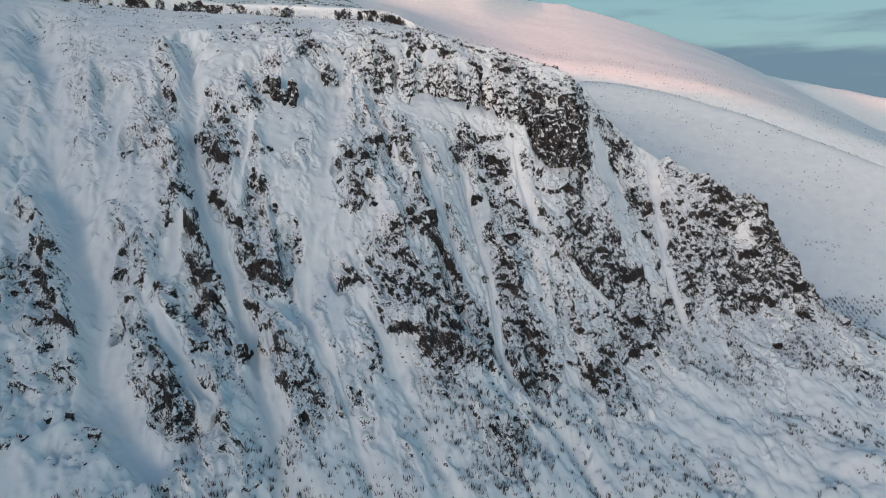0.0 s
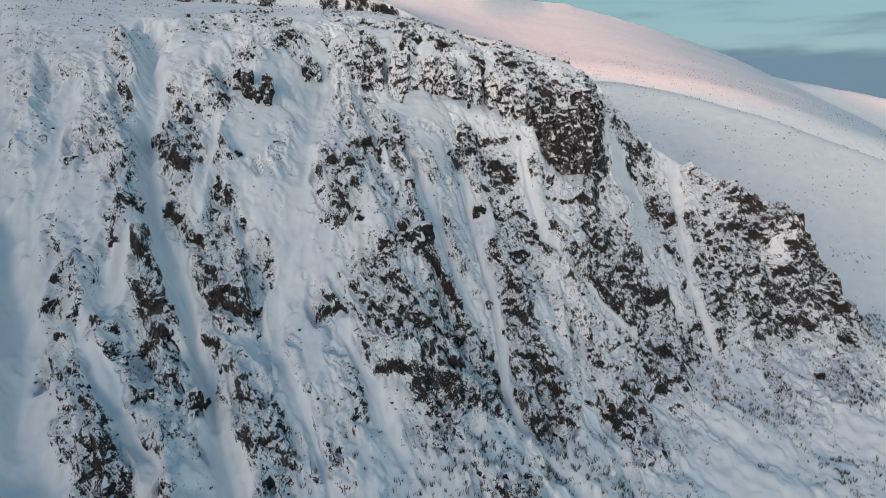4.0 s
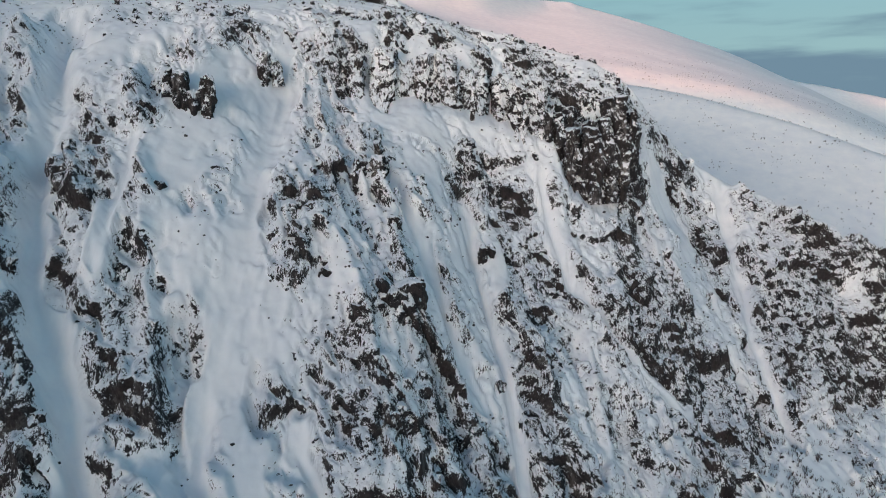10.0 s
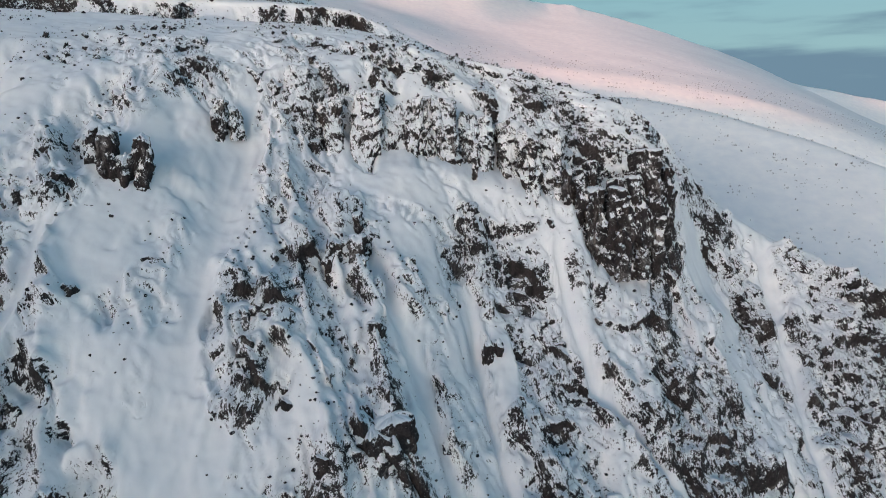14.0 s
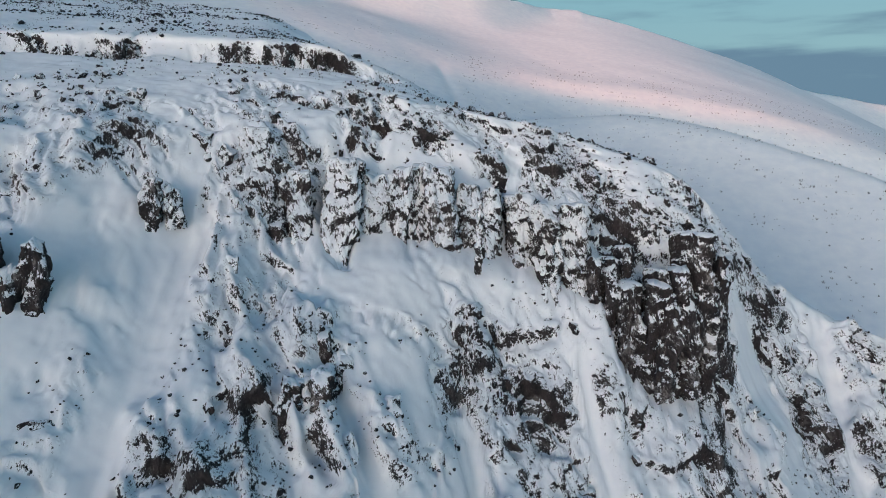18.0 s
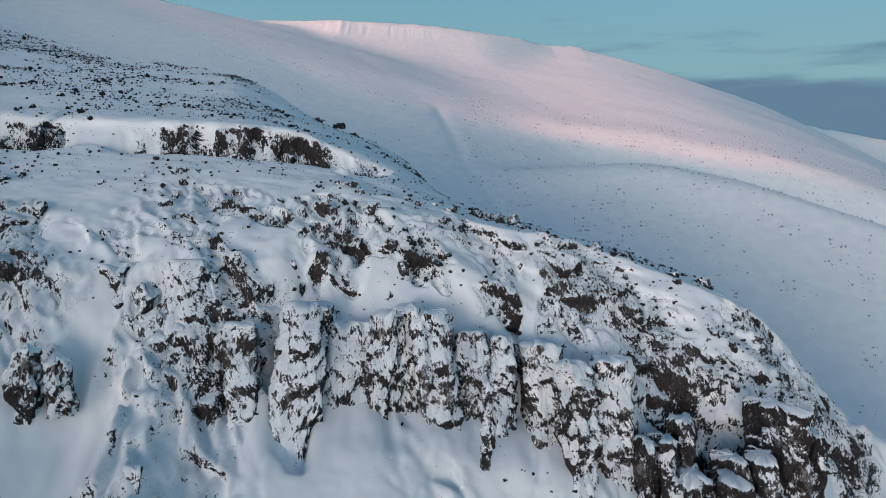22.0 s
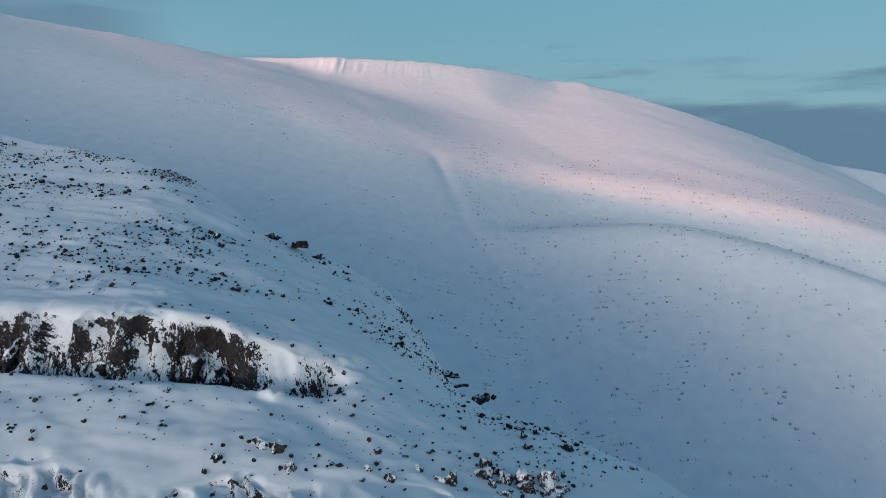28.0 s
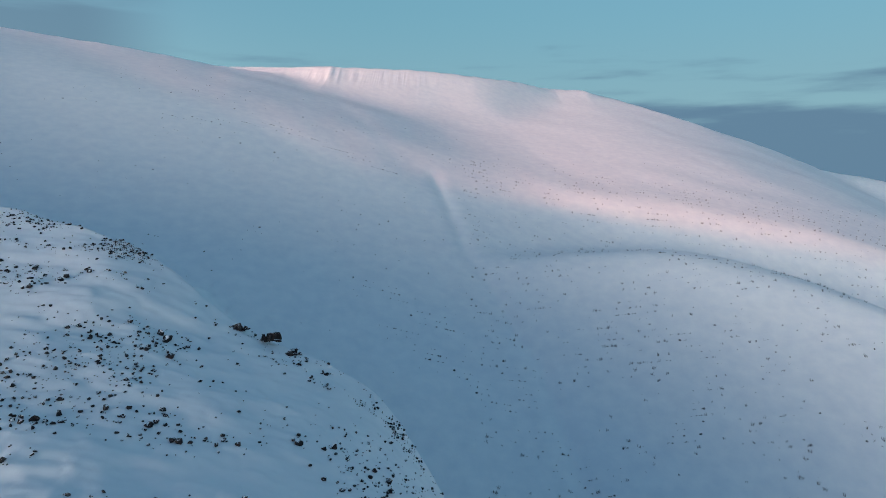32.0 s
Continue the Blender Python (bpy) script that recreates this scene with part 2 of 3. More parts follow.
cut_at(-170, 20, -118, 92, -70, 128, -42, 152, -24, 180, -6, 206, 15, 236, 30, 260, 41, 270, 46, 380, 78)
cut_at(-90, 20, -126, 100, -72, 136, -46, 158, -30, 186, -10, 212, 12, 236, 26, 260, 34.5, 270, 40, 350, 58)
cut_at(-50, 20, -135, 116, -68, 150, -51, 180, -18, 206, 2, 230, 21.5, 246, 27.5, 262, 33, 272, 38.2, 334, 51)
cut_at(-27, 20, -145, 135, -67, 167, -42, 189, -19, 221, 2.5, 234, 20.5, 247, 26.5, 263, 32.2, 273, 37, 322, 39)
cut_at(-6, 20, -155, 152, -64, 178, -34, 210, -10, 226, 2, 238, 19, 248, 25.5, 266, 28.5, 276, 30.5, 317, 30)
cut_at(12, 20, -160, 159, -67, 205, -33, 216, -21, 229.5, -1, 240, 14.5, 252, 22.5, 272, 22, 284, 20, 308, 8)
cut_at(28, 20, -166, 167, -73, 206, -36, 216, -25, 226, -8, 237, 8, 254, 18.5, 268, 18, 280, 15, 306, -3)
cut_at(46, 20, -172, 173, -80, 206, -42, 215, -32, 225, -17, 234, 2, 248, 11.5, 258, 12, 268, 9, 300, -14)
cut_at(80, 20, -188, 203, -74, 217, -58, 240, -40, 254, -27, 262, -17, 266, -16, 272, -18.5, 285, -25, 320, -50)
cut_at(123, 20, -190, 224, -73, 231, -59, 236, -50, 239, -42.5, 242, -38, 246, -38, 254, -43, 270, -54, 320, -86)
cut_at(147, 20, -190, 216, -86, 226, -79, 232, -75, 236, -73, 240, -73, 246, -74, 256, -80, 276, -90, 320, -112)
cut_at(220, 20, -185, 190, -128, 212, -120, 226, -116, 236, -113, 246, -112, 256, -113, 270, -116, 290, -121, 330, -135)
SX = np.array([s[0] for s in SLICES], float)
SK = np.array([s[1] for s in SLICES], float).reshape(len(SLICES), 10, 2)


def monotone(xs, ys, x):
    """Smooth curve through knots with no overshoot; ys has a trailing axis."""
    d = np.diff(ys, axis=0) / np.diff(xs)[:, None]
    m = np.zeros_like(ys)
    m[1:-1] = np.where(d[1:] * d[:-1] > 0, 2 * d[1:] * d[:-1] / (d[1:] + d[:-1] + 1e-12), 0)
    m[0], m[-1] = d[0], d[-1]
    x = np.clip(x, xs[0], xs[-1])
    i = np.clip(np.searchsorted(xs, x) - 1, 0, len(xs) - 2)
    h = (xs[i + 1] - xs[i])[:, None]
    t = ((x - xs[i]) / (xs[i + 1] - xs[i]))[:, None]
    return ((2 * t ** 3 - 3 * t * t + 1) * ys[i] + (t ** 3 - 2 * t * t + t) * h * m[i]
            + (-2 * t ** 3 + 3 * t * t) * ys[i + 1] + (t ** 3 - t * t) * h * m[i + 1])


def crag_height(x, y):
    """Columns x (n), rows y (n, m)."""
    k = monotone(SX, SK.reshape(len(SX), -1), x).reshape(len(x), 10, 2)
    steep = np.interp(x, (-90, -25), (0.36, 0.72))
    out = np.empty_like(y)
    for i in range(len(x)):
        ky, kz = k[i, :, 0], k[i, :, 1]
        z = np.interp(y[i], ky, kz)
        z = np.where(y[i] > ky[-1], kz[-1] - steep[i] * (y[i] - ky[-1]), z)
        z = np.where(y[i] < ky[0], kz[0] - 0.1 * (ky[0] - y[i]), z)
        out[i] = z
    return out


CREST_X = (-400, -150, -106, -15, 66, 155, 200, 251, 327, 389, 457, 560, 900, 1500)
CREST_Z = (158, 162, 165, 166, 163, 160, 162, 150, 116, 90, 71, 60, 8, -100)


def far_height(x, y):
    # the shaded slope on the near side of the bowl, steep below and easing off to a broad shoulder
    left = 13.5 - 0.25 * (x - 22) + 0.432 * (y - 548)
    upper = 64 - 0.2576 * (x - 23) + 0.2075 * (y - 670) - 0.035 * np.maximum(0, -150 - x)
    brink = np.interp(x, (-900, -370, -205, -106, 60), (640, 770, 834, 905, 960))
    over = np.maximum(0, y - brink)
    left = smin(left, upper - (0.21 + 0.12) * over, 14)
    # the spur across the valley and the hollow behind it
    right = 13.5 + 0.085 * (x - 22) + 0.49 * (y - 548)
    past = np.maximum(0, x - 120)
    right = smin(right, 20 + 0.05 * np.minimum(0, x - 120) - 0.12 * past - 0.0017 * past ** 2 * (1 - 0.4 * smooth(300, 700, x)) - 0.03 * (y - 550) - 0.14 * np.maximum(0, y - 548), 8)
    # the headwall: a long easy slope that steepens to the crest
    crest = np.interp(x, CREST_X, CREST_Z)
    crest_y = np.interp(x, (-400, -106, 155, 416, 1500), (860, 905, 1030, 1100, 1300))
    foot = 130 - 0.09 * (x + 106) + 0.27 * (y - 905) - 0.0005 * np.maximum(0, x - 150) ** 2
    foot = smin(foot, 46 - 0.05 * (x - 60) + 0.8 * (y - 640), 14)
    high = crest + 0.52 * (y - crest_y) - 30 * smooth(40, 230, x)
    wall = smax(foot, high, 14)
    wall = smin(wall, crest - 0.10 * (y - crest_y), 5)
    z = smax(smax(left, right, 7), wall, 8)
    # unseen ridge added on the sunny side, shaped to shadow crag and far slope
    shade_ridge_x = np.interp(y, (-400, 300, 720), (-262, -262, -445))
    shade_ridge_z = np.interp(y, (-500, -350, 0, 60, 200, 300, 400, 450, 519, 581, 678, 720, 760), (0, 30, 66, 90, 103, 102, 104, 114, 139, 158, 181, 184, 166))
    flank = np.interp(y, (310, 470), (1.35, 0.6))
    z = smax(z, shade_ridge_z - flank * np.abs(x - shade_ridge_x) - 0.5 * np.maximum(0, y - 740), 6)
    return smax(z, -195 + 0.0 * z, 30)


def land(x, y):
    xx = np.repeat(x[:, None], y.shape[1], 1)
    return smax(crag_height(x, y), far_height(xx, y), 5.0)


# snow gullies that run down the face: (x, y) from top to bottom; half width, depth
GULLIES = []


def gully(*pts, shape):
    GULLIES.append((pts, *shape))


gully(-147, 241, -118, 196, -107, 174, -96, 162, -86, 149, -80, 138, -74, 126, -60, 116, shape=(5.6, 6.0))
gully(-88, 231, -78, 201, -71, 182, -65, 169, -59, 162, -54, 156, -48, 146, -41, 134, -36, 125, -30, 110, shape=(3.0, 5.5))
gully(-37, 226, -36, 209, -35, 189, -35, 177, -36, 166, shape=(4.0, 2.2))
gully(-37, 166, -35, 154, -30, 147, -25, 140, -20, 132, -14, 120, shape=(2.3, 2.5))
gully(-22, 160, -13, 150, -8, 143, -3, 136, 3, 126, shape=(2.6, 2.4))
gully(6, 213, 11, 196, 14, 186, 16, 167, 18, 161, 26, 156, 33, 152, 42, 140, shape=(1.7, 4.0))
gully(84, 258, 83, 241, 80, 220, 83, 205, shape=(2.2, 3.0))
gully(25, 222, 30, 206, 40, 199, 52, 194, 63, 193, 74, 182, shape=(1.3, 3.2))
gully(-12, 208, -4, 196, 3, 186, 8, 178, shape=(2.0, 3.4))
gully(-73, 140, -69, 153, -67, 165, shape=(2.0, 2.2))
gully(34, 174, 43, 168, 47, 152, shape=(1.8, 1.8))
gully(-72, 145, -61, 136, -51, 127, shape=(2.2, 2.2))
gully(-14, 240, -14, 232, -12, 224, shape=(1.2, 2.4))
gully(17, 252, 16, 240, 14, 232, shape=(1.0, 1.4))
gully(-100, 205, -96, 185, -92, 168, shape=(2.5, 2.5))
gully(-58, 195, -57, 182, -57, 172, shape=(1.8, 1.8))
# open snow with hardly a stone: centre x, y, half sizes
SNOWFIELDS = (
    (-43, 211, 11, 13), (-80, 221, 9, 11), (-6, 221, 9, 3), (62, 236, 7, 8), (-50, 192, 7, 7), (-6, 262, 24, 9),
    (-60, 252, 22, 10), (13, 203, 2.5, 7), (-19, 239, 7, 4.5),
)


# where bare rock shows most: centre x, y, half sizes, how much
ROCKY = (
    (-6, 178, 6, 4, 0.35), (5, 162, 12, 5, 0.4), (68, 204, 12, 7, 0.35), (112, 232, 26, 9, 0.3), (-45, 160, 8, 6, 0.3),
    (-26, 191, 5, 3, 0.3), (-14, 209, 4, 5, 0.35), (38, 224, 10, 6, 0.3), (20, 171, 8, 8, 0.3), (-60, 178, 6, 12, 0.25),
    (36, 204, 8, 8, 0.3), (-82, 186, 5, 14, 0.3), (-48, 206, 4, 4, 0.3), (-66, 131, 8, 6, 0.3), (-100, 150, 10, 16, 0.25), (-52, 229, 8, 8, 0.15), (-48, 228, 4, 6, 0.3), (-57, 236, 8, 7, 0.3), (-31, 227, 8, 5, 0.12), (-74, 224, 8, 8, 0.12),
)

# dark outcrops on the lower and middle face: centre x, y, how far they reach
OUTCROPS = (
    (-53, 162, 4), (-39, 160, 4), (-48, 153, 3), (-25, 164, 4), (-18, 154, 4), (-1, 156, 6), (8, 158, 6), (19, 180, 4), (21, 173, 4),
    (27, 171, 4), (51, 201, 7), (73, 203, 6), (45, 212, 6), (29, 219, 3), (106, 242, 5), (122, 237, 6), (-62, 171, 3), (-107, 159, 6), (-92, 146, 6), (-84, 132, 5), (-62, 152, 4),
    (-57, 150, 3), (-68, 161, 4), (-25, 181, 2.5), (54, 195, 5), (38, 197, 5), (-68, 131, 5), (134, 227, 6), (104, 220, 7), (1, 192, 3), (58, 204, 8),
)
SIDE_OUTCROPS = (
    (-69, 133, 5), (-60, 128, 5), (-80, 152, 4), (-66, 160, 4), (-58, 149, 4), (-113, 196, 6), (-126, 192, 6), (-85, 188, 5), (-76, 176, 4),
    (66, 206, 7), (60, 196, 6), (95, 225, 8), (112, 226, 8), (84, 212, 6), (40, 186, 5), (48, 180, 5),
)
# and among the blocks of the band and the brow
LEDGES = (
    (-37.5, 236, 3), (-46, 232, 4), (-42, 229, 3), (-56, 221, 4), (-31, 230, 3), (-23, 226, 3), (22, 238, 3), (30, 243, 4), (35, 239, 4),
    (-27, 247, 2.5), (-11, 249, 2.5), (-17, 247, 2), (5, 247, 2.5), (8, 250, 2), (16, 239, 3), (32, 241, 3), (46, 246, 3),
)

# ribs of rock that stand out of the face: (x, y) from top to bottom; half width, height, how rocky
RIBS = []


def rib_line(*pts, shape):
    RIBS.append((pts, *shape))


rib_line(-93, 221, -80, 196, -79, 184, -72, 168, -64, 159, -54, 150, -47, 137, shape=(3.8, 3.2, 0.6))
rib_line(-73, 194, -66, 186, -59, 177, -55, 168, -50, 162, -42, 158, shape=(2.6, 2.0, 0.4))
rib_line(-58, 200, -55, 188, -55, 178, shape=(2.0, 1.5, 0.35))
rib_line(-34, 198, -24, 191, -17, 181, -21, 170, shape=(2.2, 1.4, 0.18))
rib_line(-11, 200, -5, 183, 6, 177, 9, 159, shape=(2.6, 1.8, 0.35))
rib_line(15, 197, 24, 181, 30, 174, shape=(2.6, 2.0, 0.35))
rib_line(-77, 153, -68, 145, -58, 135, shape=(3.0, 2.4, 0.4))
rib_line(-109, 164, -96, 150, -87, 138, -80, 126, shape=(3.6, 3.2, 0.5))
rib_line(-73, 137, -64, 131, -56, 125, shape=(2.6, 2.0, 0.4))
rib_line(-134, 210, -118, 194, -102, 181, shape=(3.0, 1.6, 0.35))
rib_line(-41, 149, -34, 140, -23, 134, shape=(2.2, 1.4, 0.3))
rib_line(-3, 155, 8, 147, 20, 143, shape=(2.4, 1.4, 0.35))
rib_line(-12, 163, 3, 164, 14, 160, shape=(3.0, 1.8, 0.45))
rib_line(-18, 211, -20, 206, -21, 200, -23, 193, shape=(4.4, 3.6, 0.35))
rib_line(-14, 208, -12, 202, -8, 194, shape=(3.0, 2.4, 0.45))
rib_line(-20, 205, -20, 196, -17, 184, -11, 172, -5, 162, shape=(8.0, 3.4, 0.18))


def near_line(x, y, pts):
    """Distance in plan from a line of points."""
    p = np.array(pts, float).reshape(-1, 2)
    best = np.full(x.shape, 1e9)
    for (ax, ay), (bx, by) in zip(p[:-1], p[1:]):
        dx, dy = bx - ax, by - ay
        t = np.clip(((x - ax) * dx + (y - ay) * dy) / (dx * dx + dy * dy), 0, 1)
        best = np.minimum(best, np.hypot(x - ax - t * dx, y - ay - t * dy))
    return best


def level_of(x, y):
    """How far up its slice each place lies: 0 apron, 1 foot, 4 band foot, 5 rim, 9 back edge."""
    k = monotone(SX, SK.reshape(len(SX), -1), x).reshape(len(x), 10, 2)
    return np.array([np.interp(y[i], k[i, :, 0], np.arange(10.0)) for i in range(len(x))])


def facets(u, v, seed):
    """Plane facets, each with its own height and tilt, in cells about one unit across."""
    fu, fv = np.floor(u), np.floor(v)
    total, out = np.full(u.shape, 1e-12), np.zeros(u.shape)
    for i in (-1, 0, 1):
        for j in (-1, 0, 1):
            cu, cv = (fu + i).astype(np.int64), (fv + j).astype(np.int64)
            du = u - (cu + 0.5 + 0.48 * lattice(cu, cv, 1, seed))
            dv = v - (cv + 0.5 + 0.48 * lattice(cu, cv, 2, seed))
            h = 0.62 * lattice(cu, cv, 3, seed) + 0.75 * lattice(cu, cv, 4, seed) * du + 0.6 * lattice(cu, cv, 5, seed) * dv
            w = np.exp(-20.0 * (du * du + dv * dv))
            total, out = total + w, out + w * h
    return out / total


def stairs(u, tread):
    f = np.floor(u)
    t = np.clip((u - f - tread) / (1 - tread), 0, 1)
    return f + t * t * (3 - 2 * t) - u


def spread(lo, hi, step, grow, far_lo, far_hi):
    up, down = [], []
    s, v = step, hi
    while v < far_hi:
        up.append(v)
        s *= grow
        v += s
    s, v = step, lo
    while v > far_lo:
        s *= grow
        v -= s
        down.append(v)
    return down[::-1], up


def build_land():
    # columns: closest together across the middle of the crag
    left, right = spread(-120, 150, 0.6, 1.03, -2600, 3200)
    gx = np.array(left + list(np.arange(-120, -64, 0.5)) + list(np.arange(-64, 58, 0.34)) + list(np.arange(58, 150, 0.5)) + right)
    front, back = spread(88, 340, 0.6, 1.02, -800, 4700)
    fine_y = np.arange(88.0, 340.0, 0.5)
    zc = land(gx, np.repeat(fine_y[None], len(gx), 0))
    slope = np.abs(np.gradient(zc, 0.5, axis=1))
    wgt = np.sqrt(1 + np.clip(slope, 0, 2.6) ** 2) * (1 - 0.45 * smooth(285, 325, fine_y)[None] - 0.35 * (1 - smooth(95, 130, fine_y)[None]))
    acc = np.concatenate([np.zeros((len(gx), 1)), np.cumsum(0.5 * (wgt[:, 1:] + wgt[:, :-1]) * 0.5, 1)], 1)
    rows = 760
    mid = np.array([np.interp(np.linspace(0, a[-1], rows, endpoint=False), a, fine_y) for a in acc])
    Y = np.concatenate([np.repeat(np.array(front)[None], len(gx), 0), mid, np.repeat(np.array(back)[None], len(gx), 0)], 1)
    X = np.repeat(gx[:, None], Y.shape[1], 1)
    Z = land(gx, Y)
    lev = level_of(gx, Y)
    on = (crag_height(gx, Y) > far_height(X, Y) - 2) * smooth(-40, 30, Y) * smooth(0, 0.2, lev)
    # gullies and open snow
    fill = np.zeros_like(X)
    near = (Y > 80) & (Y < 300) & (X > -190) & (X < 170)
    xs, ys = X[near], Y[near]
    wob = 2.2 * fbm(xs / 9, ys / 9, 2, 31)
    ragged = fbm(xs / 3.2, ys / 4.5, 3, 35)
    cut, full = np.zeros(xs.shape), np.zeros(xs.shape)
    for pts, half, deep in GULLIES:
        d = np.abs(near_line(xs, ys, pts) + 0.5 * wob * min(1, half / 3)) * (1.1 + 0.5 * ragged)
        cut = np.maximum(cut, deep * np.exp(-(d / (half * 1.25)) ** 2))
        full = np.maximum(full, np.exp(-(d / half) ** 4))
    for cx, cy, rx, ry in SNOWFIELDS:
        d = np.hypot((xs - cx) / rx, (ys - cy) / ry) + 0.14 * wob + 0.12 * ragged
        full = np.maximum(full, 1 - smooth(0.6, 1.15, d))
    lift, bare = np.zeros(xs.shape), np.zeros(xs.shape)
    for pts, half, high, much in RIBS:
        d = np.abs(near_line(xs, ys, pts) + 0.6 * wob) * (1.1 + 0.4 * ragged)
        lift = np.maximum(lift, high * np.exp(-(d / half) ** 2))
        bare = np.maximum(bare, much * np.exp(-(d / (half * 1.2)) ** 2))
    Z[near] += 1.35 * lift - 1.15 * cut
    fill[near] = full
    # how rocky: bands, ribs and buttresses
    patch = fbm(X / 17, Y / 17, 3, 5)
    fleck = fbm(X / 7.5 + Y / 16, Z / 9, 3, 8)
    lev = lev + (0.42 * fbm(X / 9, Y / 8, 3, 9) - 0.05) * smooth(4.4, 5.0, lev) * (1 - smooth(6.2, 6.5, lev))
    rocky = (smooth(0.72, 1.08, lev) * (1 - smooth(5.5, 6.4, lev))) * 0.54
    rocky += 0.16 * smooth(10, 26, X) * smooth(0.9, 1.1, lev) * (1 - smooth(5, 6, lev))
    rocky += (0.36 * patch + 0.34 * fleck) * smooth(0.4, 0.9, lev) * (1 - smooth(5.4, 6.6, lev))
    rocky += (0.23 - 0.12 * smooth(50, 90, X)) * smooth(0.15, 0.75, lev) * (1 - smooth(0.75, 1.1, lev))
    rocky[near] += bare
    for cx, cy, rx, ry, add in ROCKY:
        rocky += add * np.exp(-((X - cx) / rx) ** 2 - ((Y - cy) / ry) ** 2)
    for cx, cy, reach in OUTCROPS + SIDE_OUTCROPS:
        rocky += 0.34 * np.exp(-(((X - cx) ** 2 + (Y - cy) ** 2) / reach ** 2))
    rocky *= 1 - 0.5 * smooth(-64, -80, X) * smooth(2.6, 3.2, lev)
    # snow lies deep among the pillars and on the brow over them
    among = smooth(3.2, 3.7, lev) * (1 - smooth(6.0, 6.6, lev)) * (0.4 * smooth(-62, -52, X) + 0.6 * smooth(-24, -15, X)) * (1 - smooth(24, 32, X))
    rocky *= 1 - among * 0.62 * (1 - smooth(4.8, 5.2, lev))
    rocky += (0.05 * smooth(8, 20, X) + (0.12 + 0.12 * smooth(8, 20, X)) * fleck) * smooth(4.9, 5.2, lev) * (1 - smooth(5.9, 6.5, lev)) * smooth(-90, -60, X) * (1 - smooth(50, 60, X))
    rocky += 0.38 * smooth(4.9, 5.3, lev) * (1 - smooth(6.2, 6.8, lev)) * np.clip(0.12 + fbm(X / 5.5, Y / 3.2, 3, 181), 0, 0.7) * smooth(-110, -80, X) * (1 - smooth(55, 70, X))
    for cx, cy, reach in LEDGES:
        rocky += 0.36 * np.exp(-((X - cx) / reach) ** 2 - ((Y - cy) / (0.7 * reach)) ** 2)
    edge = lev + 0.26 * fbm(X / 3.2, Y / 7, 3, 163)
    tor = smooth(7.2, 7.4, edge) * (1 - smooth(7.65, 8.0, edge)) * smooth(-3, -10, X)
    tor *= 1 - np.exp(-((X + 54) / 5.5) ** 4)
    tor *= np.clip(1.0 + 0.6 * fbm(X / 4.5, Y / 9, 3, 161) - 0.5 * smooth(7.6, 8.0, lev) * fbm(X / 3 + 7, Y / 9, 2, 165), 0.45, 1)
    rocky = np.clip(rocky, 0, 0.94) * on * (1 - fill) * (1 - smooth(150, 185, X))
    far_speck = (1 - on) * smooth(0.2, 0.9, patch + 0.5) * 0.22
    # ribs that lean with the fall of the face
    a = np.clip(smooth(0.2, 0.56, rocky) + 0.85 * tor * on, 0, 1)
    rocky = np.clip(rocky + 0.97 * tor * on * (1 - fill), 0, 1)
    s, r = X + (0.45 - 0.4 * smooth(-10, 55, X)) * (Y - 180), Y
    rib = 1 - np.abs(fbm(s / 9.5, r / 34, 2, 11)) * 1.7
    rib2 = 1 - np.abs(fbm(s / 3.6, r / 14, 2, 14)) * 1.7
    gentle = (1 - 0.85 * smooth(4.8, 5.4, lev)) * (0.35 + 0.65 * smooth(0.8, 1.15, lev))
    Z += a * (2.7 * (rib - 0.35) + 0.85 * (rib2 - 0.35)) * gentle
    # ledges and steps
    w1 = fbm(X / 4.5, Y / 9, 3, 21)
    jx = vnoise(s / 1.5, Y / 7.0, None, 25)
    u = (Z + 0.35 * X + 3.6 * w1 + 1.5 * jx) / 3.1
    Z += a * 3.1 * (0.42 + 0.3 * patch) * stairs(u, 0.5)
    # broken facets of three sizes, longer down the fall of the face
    hit = a > 0.02
    ah, xh, yh, zh, sh = a[hit], X[hit], Y[hit], Z[hit], s[hit]
    push = np.zeros(ah.shape)
    for size, much, seed in ((9.5, 2.6, 195), (4.6, 1.5, 201), (2.1, 0.85, 211), (1.25, 0.42, 221)):
        push += much * (1.0 if size < 4 else (1.0 if size < 9 else 0.7) * (1 - 0.6 * smooth(4.4, 5.0, lev[hit]) * (1 - smooth(6.6, 7.0, lev[hit])))) * facets((sh + 0.4 * vnoise(sh / size, yh / size, None, seed + 5)) / size, (zh + 0.7 * yh) / (1.9 * size), seed)
    X2, Y2 = X.copy(), Y.copy()
    Y2[hit] -= ah * push * 0.75
    Z[hit] += ah * (push * 0.62 + 0.22 * fbm(sh / 0.9, yh / 1.4, 2, 51))
    # set back behind the pillars of the band and the blocks of the summit cliff
    Y2 += (3.2 + 1.6 * smooth(-20, -8, X)) * smooth(3.9 - 0.7 * smooth(28, 34, X), 4.2 - 0.6 * smooth(28, 34, X), lev) * (1 - smooth(4.7, 6.4, lev)) * smooth(-52, -46, X) * (1 - smooth(66, 72, X))
    X2[hit] += ah * 0.45 * fbm(yh / 2.6, zh / 3.0, 2, 61)
    # the wind has scooped the snow from the foot of the summit cliff
    scoop = np.exp(-((lev - 7.38) / 0.2) ** 2) * smooth(-4, -12, X) * (1 - 0.8 * np.exp(-((X + 54) / 5) ** 4))
    Z -= 4.8 * scoop
    Y2 -= 2.2 * smooth(7.6, 7.95, lev) * (1 - smooth(8.0, 8.5, lev)) * smooth(-4, -12, X)
